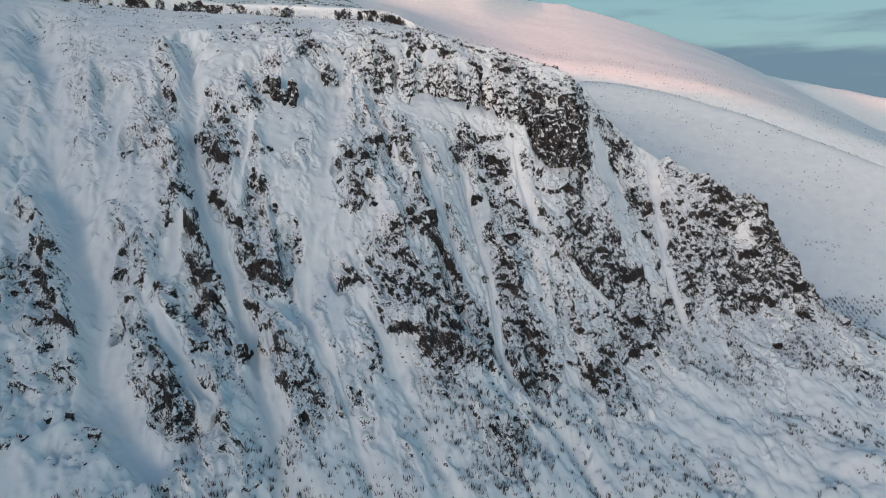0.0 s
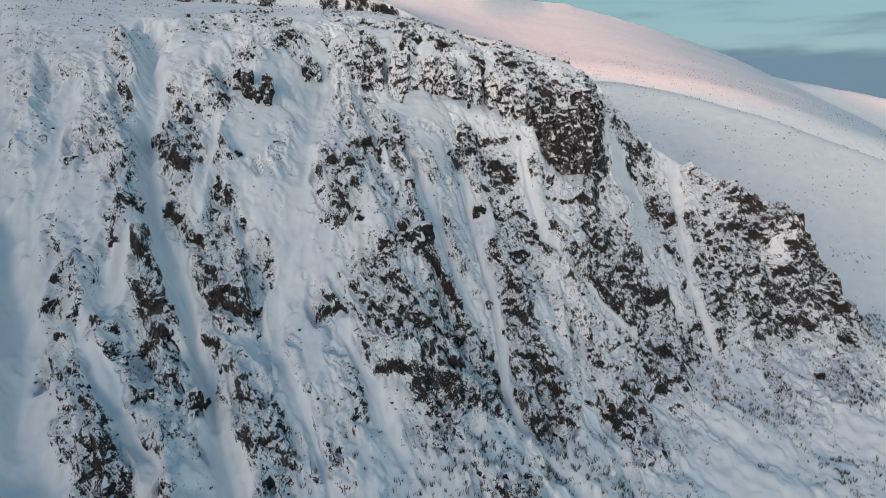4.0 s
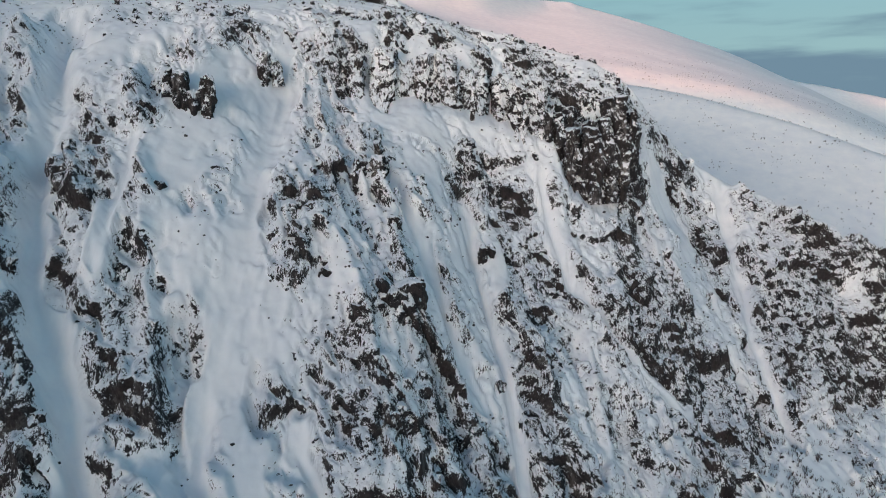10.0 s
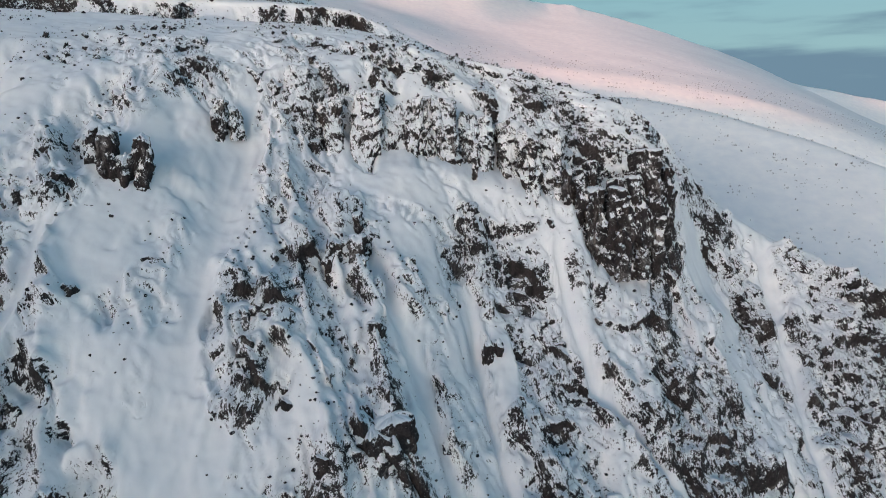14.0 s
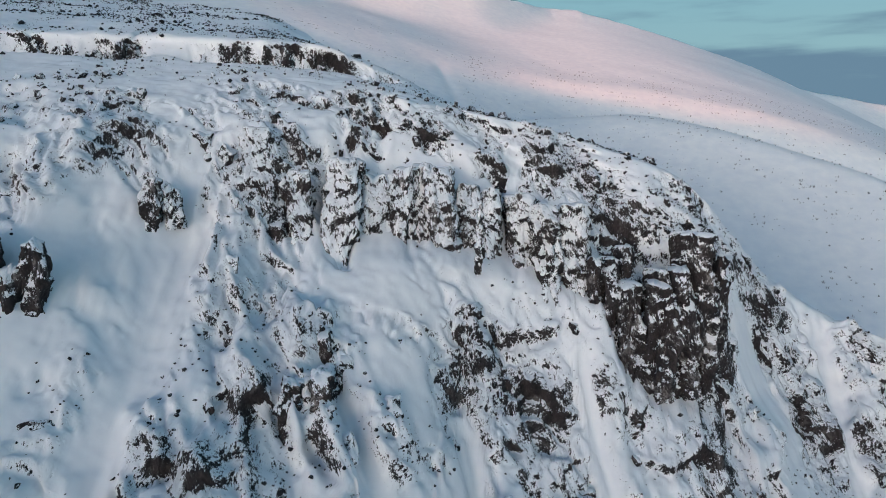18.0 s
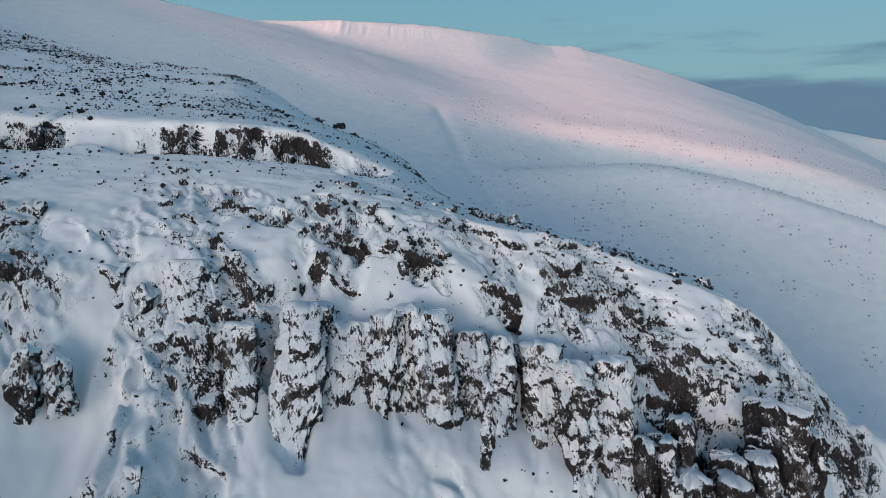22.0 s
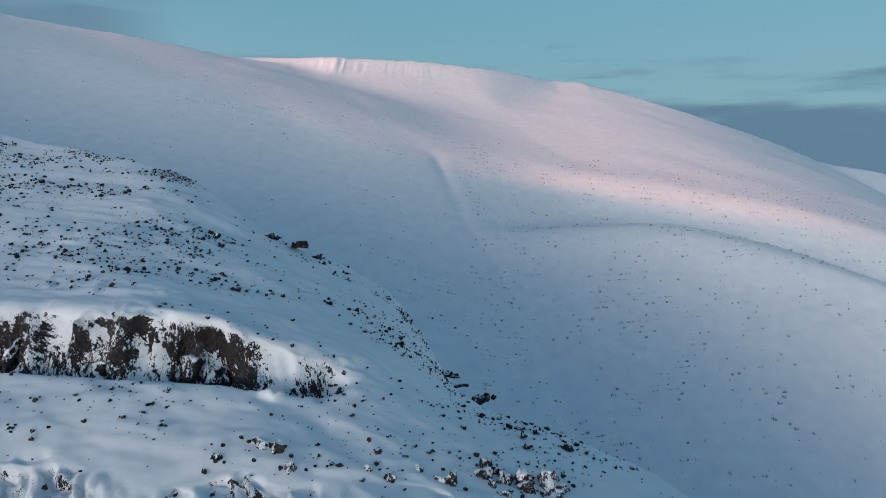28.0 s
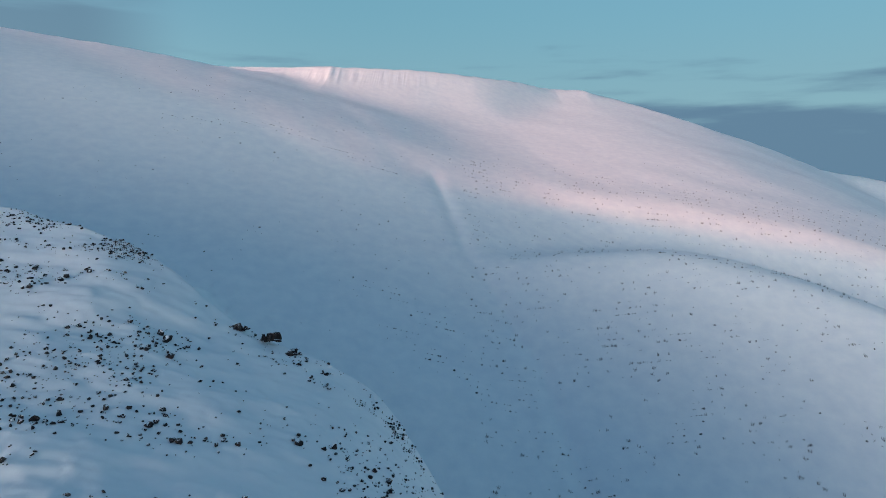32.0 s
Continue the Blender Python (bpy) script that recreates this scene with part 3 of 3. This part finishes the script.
    # the rest of the snow: drifts and hollows
    dist = np.hypot(X, Y - 200)
    calm = 1 - a
    Z += calm * on * (0.42 * fbm(X / 11, Y / 8, 3, 81) + 0.10 * fbm(X / 2.2, Y / 1.6, 2, 85)) * smooth(0.4, 1.0, lev)
    Z += calm * on * smooth(5.6, 6.4, lev) * 0.12 * np.abs(fbm(X / 4.6, Y / 1.8, 2, 88))
    Z += calm * on * (1 - smooth(0.8, 1.1, lev)) * (1.5 * fbm(X / 14, Y / 10, 3, 91) + 0.5 * fbm(X / 3, Y / 3, 2, 95))
    Z += (1 - on) * (1.3 * fbm(X / 90, Y / 60, 2, 101) + 0.22 * fbm((X + 0.5 * Y) / 22, (Y - 0.5 * X) / 110, 2, 107) + 0.07 * fbm(X / 9, Y / 6, 2, 105)) * (1 - smooth(1500, 3000, dist))
    flute = 1 - np.abs(fbm(X / 6 + Y / 30, Y / 50, 2, 131)) * 1.8
    crest_y = np.interp(X, (-400, -106, 155, 416, 1500), (880, 905, 1030, 1100, 1300))
    Z += (1 - on) * 0.55 * flute * np.exp(-((Y - crest_y + 22) / 18) ** 2) * np.exp(-((X + 70) / 75) ** 2)
    brook = near_line(X, Y + 5 * vnoise(X / 14, Y / 14, None, 141), (2, 640, 12, 590, 22, 548, 48, 474, 55, 423, 74, 370))
    Z -= (1 - on) * 1.4 * np.exp(-(brook / 5) ** 2)
    Z += 230 * np.maximum(0, fbm(X / 700, Y / 700, 4, 111)) * smooth(1800, 2900, dist) * smooth(500, 1100, X)
    return X2, Y2, Z, np.clip(rocky + far_speck, 0, 1)


def sheet(name, X, Y, Z, rocky, material):
    nx, ny = X.shape
    me = bpy.data.meshes.new(name)
    v = np.stack([X, Y, Z], -1).reshape(-1, 3).astype(np.float32)
    i = np.arange(nx * ny, dtype=np.int32).reshape(nx, ny)
    q = np.stack([i[:-1, :-1], i[1:, :-1], i[1:, 1:], i[:-1, 1:]], -1).reshape(-1, 4)
    me.vertices.add(len(v))
    me.vertices.foreach_set("co", v.ravel())
    me.loops.add(q.size)
    me.loops.foreach_set("vertex_index", q.ravel())
    me.polygons.add(len(q))
    me.polygons.foreach_set("loop_start", np.arange(0, q.size, 4, dtype=np.int32))
    me.polygons.foreach_set("loop_total", np.full(len(q), 4, dtype=np.int32))
    me.update(calc_edges=True)
    me.polygons.foreach_set("use_smooth", np.ones(len(q), dtype=bool))
    at = me.attributes.new("rocky", "FLOAT", "POINT")
    at.data.foreach_set("value", rocky.reshape(-1).astype(np.float32))
    me.materials.append(material)
    return new(name, me)


LX, LY, LZ, LR = build_land()
ground = tagged(sheet("ground", LX, LY, LZ, LR, SNOW_ROCK), "snow-covered mountainside with a steep rocky crag", "ground", kind="structure")


# ---------------------------------------------------------------- rock towers and blocks
def mesh_from(name, verts, faces, material, flat=True):
    me = bpy.data.meshes.new(name)
    me.from_pydata([tuple(v) for v in verts], [], [tuple(f) for f in faces])
    me.update()
    if not flat:
        me.polygons.foreach_set("use_smooth", np.ones(len(me.polygons), dtype=bool))
    me.materials.append(material)
    return me


def column_mesh(seed, w, d, h, taper=0.8, lean=0.0, joint=1.0, buried=0.3):
    """A jointed column of rock: a rough rectangle in plan, split by upright cracks, with an uneven crown."""
    around = max(24, int(2 * (w + d) / 0.30))
    up = max(8, int(h / 0.34))
    th = np.linspace(0, 2 * np.pi, around, endpoint=False)
    c, sn = np.cos(th), np.sin(th)
    px, py = np.sign(c) * np.abs(c) ** 0.6, np.sign(sn) * np.abs(sn) ** 0.6
    seg = np.cumsum(np.hypot(np.diff(np.append(px, px[0])) * w / 2, np.diff(np.append(py, py[0])) * d / 2))
    rows, caps = [], 6
    crown = 0.5 * fbm(px * w / 2.5 + 9, py * d / 2.5, 3, seed + 15)
    for j in range(up + caps):
        if j < up:
            t, shrink = j / (up - 1.0), 1.0
        else:
            k = (j - up + 1) / float(caps)
            t, shrink = 1.0 + min(0.08, 0.7 / h) * k * (2 - k), 1.0 - k * k * 0.985
        z = np.full(around, t * h)
        crack = np.floor((seg + 0.9 * fbm(seg / 3.1, z / 4.0, 2, seed)) / (joint * (1.0 + 0.25 * (seed % 4))))
        course = np.floor((z + 0.7 * seg + 2.2 * fbm(seg / 2.6, z / 3.4, 2, seed + 3)) / (joint * (2.1 + 0.3 * (seed % 3))))
        out = 0.40 * joint ** 0.8 * lattice(crack.astype(np.int64), np.zeros(around, np.int64), 0, seed + 7)
        out += 0.26 * joint ** 0.8 * lattice(crack.astype(np.int64), course.astype(np.int64), 0, seed + 9)
        out += 0.42 * fbm(seg / 2.0, z / 3.4, 5, seed + 11, gain=0.6)
        wide = (1 - (1 - taper) * min(t, 1.0) ** 1.7) * shrink * (1 - 0.2 * max(0.0, 1 - max(0.0, t - buried) / 0.28))
        out = out * shrink
        x = px * (w / 2 * wide + out * shrink) + lean * t * h
        y = py * (d / 2 * wide + out * shrink) + 0.07 * t * h
        rows.append(np.stack([x, y, z + (crown * shrink + crown.mean() * (1 - shrink)) * min(t, 1.0) ** 3 + shrink * 0.16 * fbm(seg / 0.8, z / 0.8, 2, seed + 19)], 1))
    v = np.concatenate(rows)
    f, n = [], len(rows)
    for j in range(n - 1):
        for i in range(around):
            a, b = j * around + i, j * around + (i + 1) % around
            f.append((a, b, b + around, a + around))
    f.append(tuple((n - 1) * around + i for i in range(around)))
    return v, f


def cap_mesh(seed, w, d):
    """A pillow of wind-packed snow."""
    v, f = [], []
    rings, around = 6, 22
    for j in range(rings):
        t = j / (rings - 1.0)
        r = math.cos(t * 1.45)
        for i in range(around):
            a = i / around * 6.2832
            k = 1 + 0.2 * math.sin(a * 2 + seed) + 0.1 * math.sin(a * 3 + seed * 1.7) + 0.05 * math.sin(a * 7 + seed * 2.3) * (1 - t)
            v.append((math.cos(a) * r * k * w / 2, math.sin(a) * r * k * d / 2, 0.75 * t + 0.16 * math.sin(a * 3 + seed) * (1 - t) - 0.4 * (1 - t)))
    for j in range(rings - 1):
        for i in range(around):
            a, b = j * around + i, j * around + (i + 1) % around
            f.append((a, b, b + around, a + around))
    f.append(tuple((rings - 1) * around + i for i in range(around)))
    return v, f


def part(name, me, parent, m, label=""):
    ob = new(name, me)
    ob.parent = parent
    ob.matrix_basis = m
    return tagged(ob, label)


def rock(name, label, x, y, z, w, d, h, seed, turn=0.0, tilt=0.0, lean=0.0, taper=0.82, group="", pieces=3, cap=True, material=None, joint=1.0):
    """A buttress, block or tooth: several columns of unequal height that stand together, each with its snow."""
    r = random.Random(seed)
    ob = new(name)
    ob.matrix_world = pose(x, y, z, tilt, 0, turn)
    tagged(ob, label, "rock", group)
    for i in range(pieces):
        t = (i + 0.5) / pieces - 0.5
        pw = w / pieces * r.uniform(1.15, 1.55) if pieces > 1 else w
        ph = h * (r.uniform(0.72, 1.04) if pieces > 1 else 1.0)
        pd = d * r.uniform(0.75, 1.05)
        m = pose(t * w, (r.uniform(-0.22, 0.3) * d if pieces > 1 else 0), 0, r.uniform(-3, 3), r.uniform(-4, 4), r.uniform(-14, 14))
        v, f = column_mesh(seed + i * 13, pw, pd, ph, taper * r.uniform(0.85, 1.05), lean, joint)
        col = part("column" if h > 5 else "block", mesh_from("column", v, f, material or BARE_ROCK, flat=False), ob, m)
        if cap:
            v, f = cap_mesh(seed + i, pw * taper * 0.8, pd * taper * 0.8)
            part("snow_cap", mesh_from("snow_cap", v, f, SNOW, flat=False), col, pose(lean * ph, 0.07 * ph, ph + 0.25), "pillow of wind-packed snow")
    return ob


PILLAR = "dark rock pillar plastered with wind-blown snow in the cliff band"
# x, y, foot z, width, depth, height, turn
PILLARS = (
    (-45.5, 231.5, 3, 5.5, 5, 15, 12), (-35.5, 233, 7, 6, 5, 12, -8), (-29.5, 231, 1, 7.5, 7, 17, 6), (-23.2, 229, -2, 5.6, 6.5, 18, -10),
    (-18.4, 227, -3, 3.4, 4, 15, 15), (-10.8, 228, -5, 9.6, 8, 21, 4), (-2.0, 230, -4, 6.2, 7, 18.5, -6),
    (3.8, 230.5, -5, 4.8, 6, 17, 10), (9.6, 234, -4, 6, 5, 15, -5), (19.0, 231, -9, 5.5, 6, 17, 8), (25, 230, -11, 5, 6, 17, -12),
)
for i, (x, y, z, w, d, h, turn) in enumerate(PILLARS):
    rock("rock_pillar", PILLAR, x, y + 0.6, z, w * 1.12, d * 1.15, h * 1.12, 200 + i * 7, turn, tilt=-15, group="pillars of the cliff band", pieces=1 if w < 5.2 else 2, cap=i % 3 == 0, joint=1.5, taper=0.9)
PROW = "dark bare rock buttress of fractured blocks"
PROWS = (
    (30.5, 228.5, -15, 6.5, 6, 17, 5), (36.5, 225, -22, 8, 8, 22, -8), (43, 226, -22, 8, 9, 26, 14), (47.4, 230, -21, 5.5, 8, 22, -5),
    (51.5, 242, -14, 4.5, 5, 17, 8), (56.5, 247, -18, 4.5, 5, 15, -12), (62, 251, -22, 4.5, 4.5, 13, 10), (69, 257, -27, 4, 4, 10, 20),
)
for i, (x, y, z, w, d, h, turn) in enumerate(PROWS):
    rock("rock_buttress", PROW, x, y, z, w, d, h, 300 + i * 7, turn, tilt=-4, group="blocks of the prow", pieces=3, cap=False, material=DARK_ROCK, joint=2.0, taper=0.78)
rock("overhanging_block", "large dark square block jutting from the snowy face", -5.6, 178.6, -41, 7.4, 6, 12, 401, 20, tilt=4, taper=0.95, pieces=2, material=DARK_ROCK)
rock("rock_boulder", "big dark undercut boulder capped with snow", -26.2, 190.6, -22.5, 7, 5.5, 6.6, 408, -6, tilt=4, taper=0.9, pieces=2, material=DARK_ROCK)
rock("rock_outcrop", "snowy rock outcrop with dark sides", -14.4, 202.9, -17.5, 5.6, 5, 9.5, 415, 12, tilt=-6, pieces=3, material=DARK_ROCK)
rock("rock_outcrop", "dark steep outcrop above the face", -14.6, 211.5, -15, 4.6, 5, 10, 422, -10, pieces=3, material=DARK_ROCK)
rock("rock_outcrop", "dark narrow outcrop in the face", -10.8, 208.5, -16, 3.2, 4, 8, 429, 18, pieces=2)
rock("rock_tooth", "pointed dark rock tooth in the snowfield", -53.2, 205.6, -3, 5.6, 5, 12, 436, 10, taper=0.6, pieces=2, material=DARK_ROCK)
rock("rock_tooth", "pointed dark rock tooth in the snowfield", -48.8, 204.8, -3.5, 5, 4.6, 10.5, 443, -14, taper=0.55, pieces=2, material=DARK_ROCK)
rock("rock_tooth", "low snow-capped rock tooth under the band", -38.8, 223.6, 6, 5, 4, 7, 450, 5, taper=0.65, pieces=2)
rock("rock_tooth", "low snow-capped rock tooth in the snowfield", -59, 211, 0, 5, 4, 6.5, 457, -8, taper=0.6, pieces=2)
rock("rock_fin", "dark rock fin in the snow gully", 11.4, 207, -35, 3.2, 2.6, 7, 464, 8, tilt=10, taper=0.7, pieces=2, material=DARK_ROCK)
rock("rock_spike", "leaning pale rock spike with snow along its edge", 8.8, 226.2, -2, 1.4, 1.1, 9.5, 471, 0, lean=0.08, taper=0.6, pieces=1)
rng = random.Random(7)
TOR = "dark columnar rock block of the low summit cliff"
for i in range(30):
    x = -84 + i * 2.45 + rng.uniform(-0.8, 0.8)
    if -59.0 < x < -49.5 or rng.random() < 0.08:
        continue
    top = float(np.interp(x, (-90, -50, -27, -12), (39.0, 37.0, 36.0, 31.2)))
    y = float(np.interp(x, (-90, -50, -27, -12), (265.6, 267.3, 268.3, 270.4)))
    h = float(np.interp(x, (-90, -40, -27, -12), (6.5, 7.0, 7.5, 5.0)))
    rock("tor_block", TOR, x, y + rng.uniform(-0.8, 1.2), top - h, rng.uniform(2.6, 5.0), 3.4, h * rng.uniform(0.55, 1.0), 500 + i * 7, rng.uniform(-25, 25), tilt=-16, taper=0.6, cap=False, joint=0.9, group="blocks of the summit cliff", pieces=2, material=SUMMIT_ROCK)
EDGE = "black rock knuckle on the edge of the plateau"
for i, (x, y, z, w, d, h) in enumerate(((-21.5, 319, 37.4, 1.9, 1.2, 1.6), (-13, 315.5, 32.6, 2.1, 1.3, 1.7), (-15.5, 316.5, 33.8, 1.1, 1.0, 1.5), (3, 308, 18.8, 2.4, 1.6, 1.7),
                                        (1, 309, 20.5, 1.4, 1.5, 2), (48, 250.5, 8, 3.4, 2.6, 3.8), (-27, 320, 39, 2.2, 1.4, 1.9), (12, 300, 15.3, 2.3, 1.6, 1.5), (-18, 317.6, 35.4, 1.4, 1.0, 1.2), (-9.5, 313.5, 30, 1.6, 1.1, 1.3), (-5, 311.5, 26.5, 1.3, 1.2, 1.2), (6, 305, 17.5, 1.8, 1.3, 1.4), (8.5, 303, 16.5, 1.3, 1.1, 1.1), (-33, 322, 41, 1.5, 1.2, 1.1))):
    rock("edge_rock", EDGE, x, y, z - 0.1 * h, w * 1.7, d * 0.8, h * 0.45, 700 + i * 7, i * 31, tilt=-8, taper=0.45, group="rocks along the plateau edge", pieces=4, cap=False, material=STONE)


# ---------------------------------------------------------------- loose stones
def stone_shape(seed):
    r = random.Random(seed)
    bm = bmesh.new()
    for _ in range(15):
        p = Vector((r.gauss(0, 1), r.gauss(0, 1), r.gauss(0, 1))).normalized()
        bm.verts.new((p.x * r.uniform(0.36, 0.55), p.y * r.uniform(0.3, 0.46), p.z * r.uniform(0.24, 0.42)))
    bmesh.ops.convex_hull(bm, input=bm.verts)
    for v in [v for v in bm.verts if not v.link_faces]:
        bm.verts.remove(v)
    bmesh.ops.triangulate(bm, faces=bm.faces)
    me = bpy.data.meshes.new("boulder")
    bm.to_mesh(me)
    bm.free()
    me.materials.append(STONE)
    return me


STONES = [stone_shape(40 + i) for i in range(10)]
flatx, flaty, flatz, flatr = LX.ravel(), LY.ravel(), LZ.ravel(), LR.ravel()
gen = np.random.default_rng(11)
cell = np.gradient(LX, axis=0) * np.gradient(LY, axis=1)
area = np.abs(cell).ravel()
clump = fbm(flatx / 12, flaty / 9, 3, 151)
lev_all = level_of(LX[:, 0], LY).ravel()
top_side = (flaty > 225) & (flaty < 400) & (flatx > -150) & (flatx < 75) & (lev_all > 5.15) & (lev_all < 9.0)
weight = top_side * area * np.clip(clump + 0.55, 0.03, 2) * (1 + 1.6 * (lev_all > 8.2) + 7.0 * (lev_all > 8.8) + 1.8 * (flatx > 10))
inner = weight / (1 + 5.0 * (lev_all > 8.8))
pick = gen.choice(len(weight), 299, replace=False, p=inner / inner.sum())
for i in pick:
    k = gen.uniform(0.85, 1.3) * gen.choice([0.8, 1.0, 1.25, 1.5], p=[0.35, 0.35, 0.2, 0.1])
    ob = new("boulder", STONES[int(gen.integers(10))])
    ob.matrix_world = pose(flatx[i], flaty[i], flatz[i] + 0.17 * k, gen.uniform(-20, 20), gen.uniform(-20, 20), gen.uniform(0, 360)) @ Matrix.Diagonal((k, k, k, 1))
    tagged(ob, "dark angular boulder half buried in wind-packed snow", "boulder", "boulders on the plateau")


def scatter(name, label, category, weights, count, size_lo, size_hi, seed, material, sink=0.05):
    """Many small stones in one mesh."""
    g = np.random.default_rng(seed)
    at = g.choice(len(weights), count, replace=False, p=weights / weights.sum())
    sv, sf = [], []
    base = 0
    shapes = []
    for me in STONES:
        co = np.empty(len(me.vertices) * 3)
        me.vertices.foreach_get("co", co)
        shapes.append((co.reshape(-1, 3), np.array([p.vertices[:] for p in me.polygons])))
    for i in at:
        co, fa = shapes[int(g.integers(len(shapes)))]
        k = size_lo * (size_hi / size_lo) ** (g.random() ** 1.8)
        a = g.uniform(0, 6.283)
        ca, sa = math.cos(a), math.sin(a)
        p = co * k * g.uniform(0.75, 1.25, 3)
        sv.append(np.stack([p[:, 0] * ca - p[:, 1] * sa + flatx[i], p[:, 0] * sa + p[:, 1] * ca + flaty[i], p[:, 2] + flatz[i] + sink * k], 1))
        sf.append(fa + base)
        base += len(co)
    v, f = np.concatenate(sv), np.concatenate(sf)
    return tagged(new(name, mesh_from(name, v, f, material)), label, category, kind="stuff")


scatter("stones", "small dark stones poking through the plateau snow", "stones", weight, 13000, 0.18, 0.8, 21, STONE, 0.16)
face = (flaty > 110) & (flaty < 262) & (flatx > -130) & (flatx < 140) & (lev_all > 0.9) & (lev_all < 5.6)
scatter("face_stones", "broken rock bits scattered over the snowy face", "stones", face * area * (flatr > 0.2) * np.clip(clump + 0.4, 0.05, 2), 4000, 0.25, 0.9, 22, STONE, 0.14)
lines = np.zeros(flatx.shape)
for run in ((-32, 511, 0, 498, 30, 478, 45, 450, 53, 427), (-14, 485, 32, 454, 50, 431, 66, 416), (-164, 623, -108, 651, -77, 646, -23, 623), (86, 510, 116, 478, 118, 465, 92, 437), (116, 547, 140, 535, 161, 523, 197, 517)):
    lines = np.maximum(lines, np.exp(-(near_line(flatx, flaty, run) / 3.5) ** 2))
beyond = (flaty > 330) & (flaty < 760) & (flatx > -230) & (flatx < 420) & (lev_all >= 9.0)
scatter("slope_stones", "sparse dark stones on the far snow slope", "stones", beyond * area * (0.5 * np.clip(clump + 0.3, 0.02, 2) + 6.0 * lines), 1300, 0.4, 1.2, 23, STONE, 0.16)


# ---------------------------------------------------------------- single blocks that stand out of the face and the brow
def block_shape(seed, w, d, h, taper, material):
    v, f = column_mesh(seed, w, d, h, taper, 0.0, 0.9, 0.15)
    return mesh_from("rock_block", v, f, material, flat=False)


DARK_SHAPES = [block_shape(900 + 17 * i, 2.2 + 0.5 * (i % 3), 2.0, 2.6 + 0.6 * (i % 2), 0.6 + 0.08 * (i % 4), SUMMIT_ROCK) for i in range(7)]
PALE_SHAPES = [block_shape(1100 + 17 * i, 2.4 + 0.6 * (i % 3), 2.2, 3.0 + 0.7 * (i % 2), 0.7, BARE_ROCK) for i in range(5)]


def stand_blocks(label, group, weights, count, lo, hi, seed, shapes, sink, lean_back):
    g = np.random.default_rng(seed)
    for i in g.choice(len(weights), count, replace=False, p=weights / weights.sum()):
        k = g.uniform(lo, hi)
        ob = new("rock_block", shapes[int(g.integers(len(shapes)))])
        ob.matrix_world = pose(flatx[i], flaty[i] + 0.5 * k, flatz[i] - sink * k, g.uniform(-12, 8) - lean_back, g.uniform(-14, 14), g.uniform(-35, 35)) @ Matrix.Diagonal((k, k * g.uniform(0.8, 1.2), k * g.uniform(0.7, 1.15), 1))
        tagged(ob, label, "rock", group)


brow = (flatx > -80) & (flatx < 48) & (lev_all > 5.0) & (lev_all < 6.5)
stand_blocks("dark rock tooth poking through the snow of the brow", "rock teeth on the brow", brow * area * np.clip(clump + 0.45, 0.05, 2) * (1 + 1.2 * (flatx > 8)), 190, 0.25, 0.7, 51, DARK_SHAPES, 1.5, 12)
wall_side = (flatx > -110) & (flatx < 135) & (flaty > 110) & (lev_all > 1.1) & (lev_all < 4.2) & (flatr > 0.3)
stand_blocks("dark fractured rock block standing out of the face", "blocks in the face", wall_side * area, 100, 0.5, 1.25, 52, DARK_SHAPES, 1.7, 8)
stand_blocks("pale frosted rock block standing out of the face", "blocks in the face", wall_side * area, 50, 0.5, 1.2, 53, PALE_SHAPES, 1.9, 8)


# ---------------------------------------------------------------- scrub
def twigs(name, label, weights, count, tall_lo, tall_hi, seed, blades=9):
    g = np.random.default_rng(seed)
    at = g.choice(len(weights), count, replace=False, p=weights / weights.sum())
    n = count * blades
    tall = np.repeat(tall_lo + (tall_hi - tall_lo) * g.random(count) ** 1.6, blades)
    ox, oy, oz = np.repeat(flatx[at], blades), np.repeat(flaty[at], blades), np.repeat(flatz[at], blades)
    a, out = g.uniform(0, 6.283, n), g.random(n)
    bx, by = ox + np.cos(a) * out * tall * 0.45, oy + np.sin(a) * out * tall * 0.45
    tip = np.stack([bx + np.cos(a) * tall * 0.45 * g.random(n), by + np.sin(a) * tall * 0.45 * g.random(n), oz + tall * g.uniform(0.5, 1.0, n)], 1)
    wide = tall * g.uniform(0.05, 0.12, n)
    b = g.uniform(0, 6.283, n)
    p = np.stack([bx - np.cos(b) * wide, by - np.sin(b) * wide, oz - 0.3], 1)
    q = np.stack([bx + np.cos(b) * wide, by + np.sin(b) * wide, oz - 0.3], 1)
    v = np.stack([p, q, tip], 1).reshape(-1, 3)
    f = np.arange(n * 3).reshape(-1, 3)
    return tagged(new(name, mesh_from(name, v, f, TWIG)), label, "scrub", kind="stuff")


patchy = fbm(flatx / 16, flaty / 12, 3, 171)
apron = (flaty > 60) & (flaty < 300) & (flatx > -130) & (flatx < 230) & (lev_all > 0.2) & ((lev_all < 1.0) | (flatx > 140))
twigs("scrub", "bare leafless scrub poking through snow under the crag", apron * area * np.clip(patchy + 0.35, 0.02, 2), 12000, 0.5, 1.7, 31)
right_side = (flaty > 250) & (flaty < 700) & (flatx > 20) & (flatx < 460) & ((lev_all >= 8.9) | (flatx > 120))
twigs("far_scrub", "thin scattered scrub on the far snow slope", right_side * area * np.clip(patchy + 0.3, 0.01, 2), 3600, 0.4, 1.5, 32)
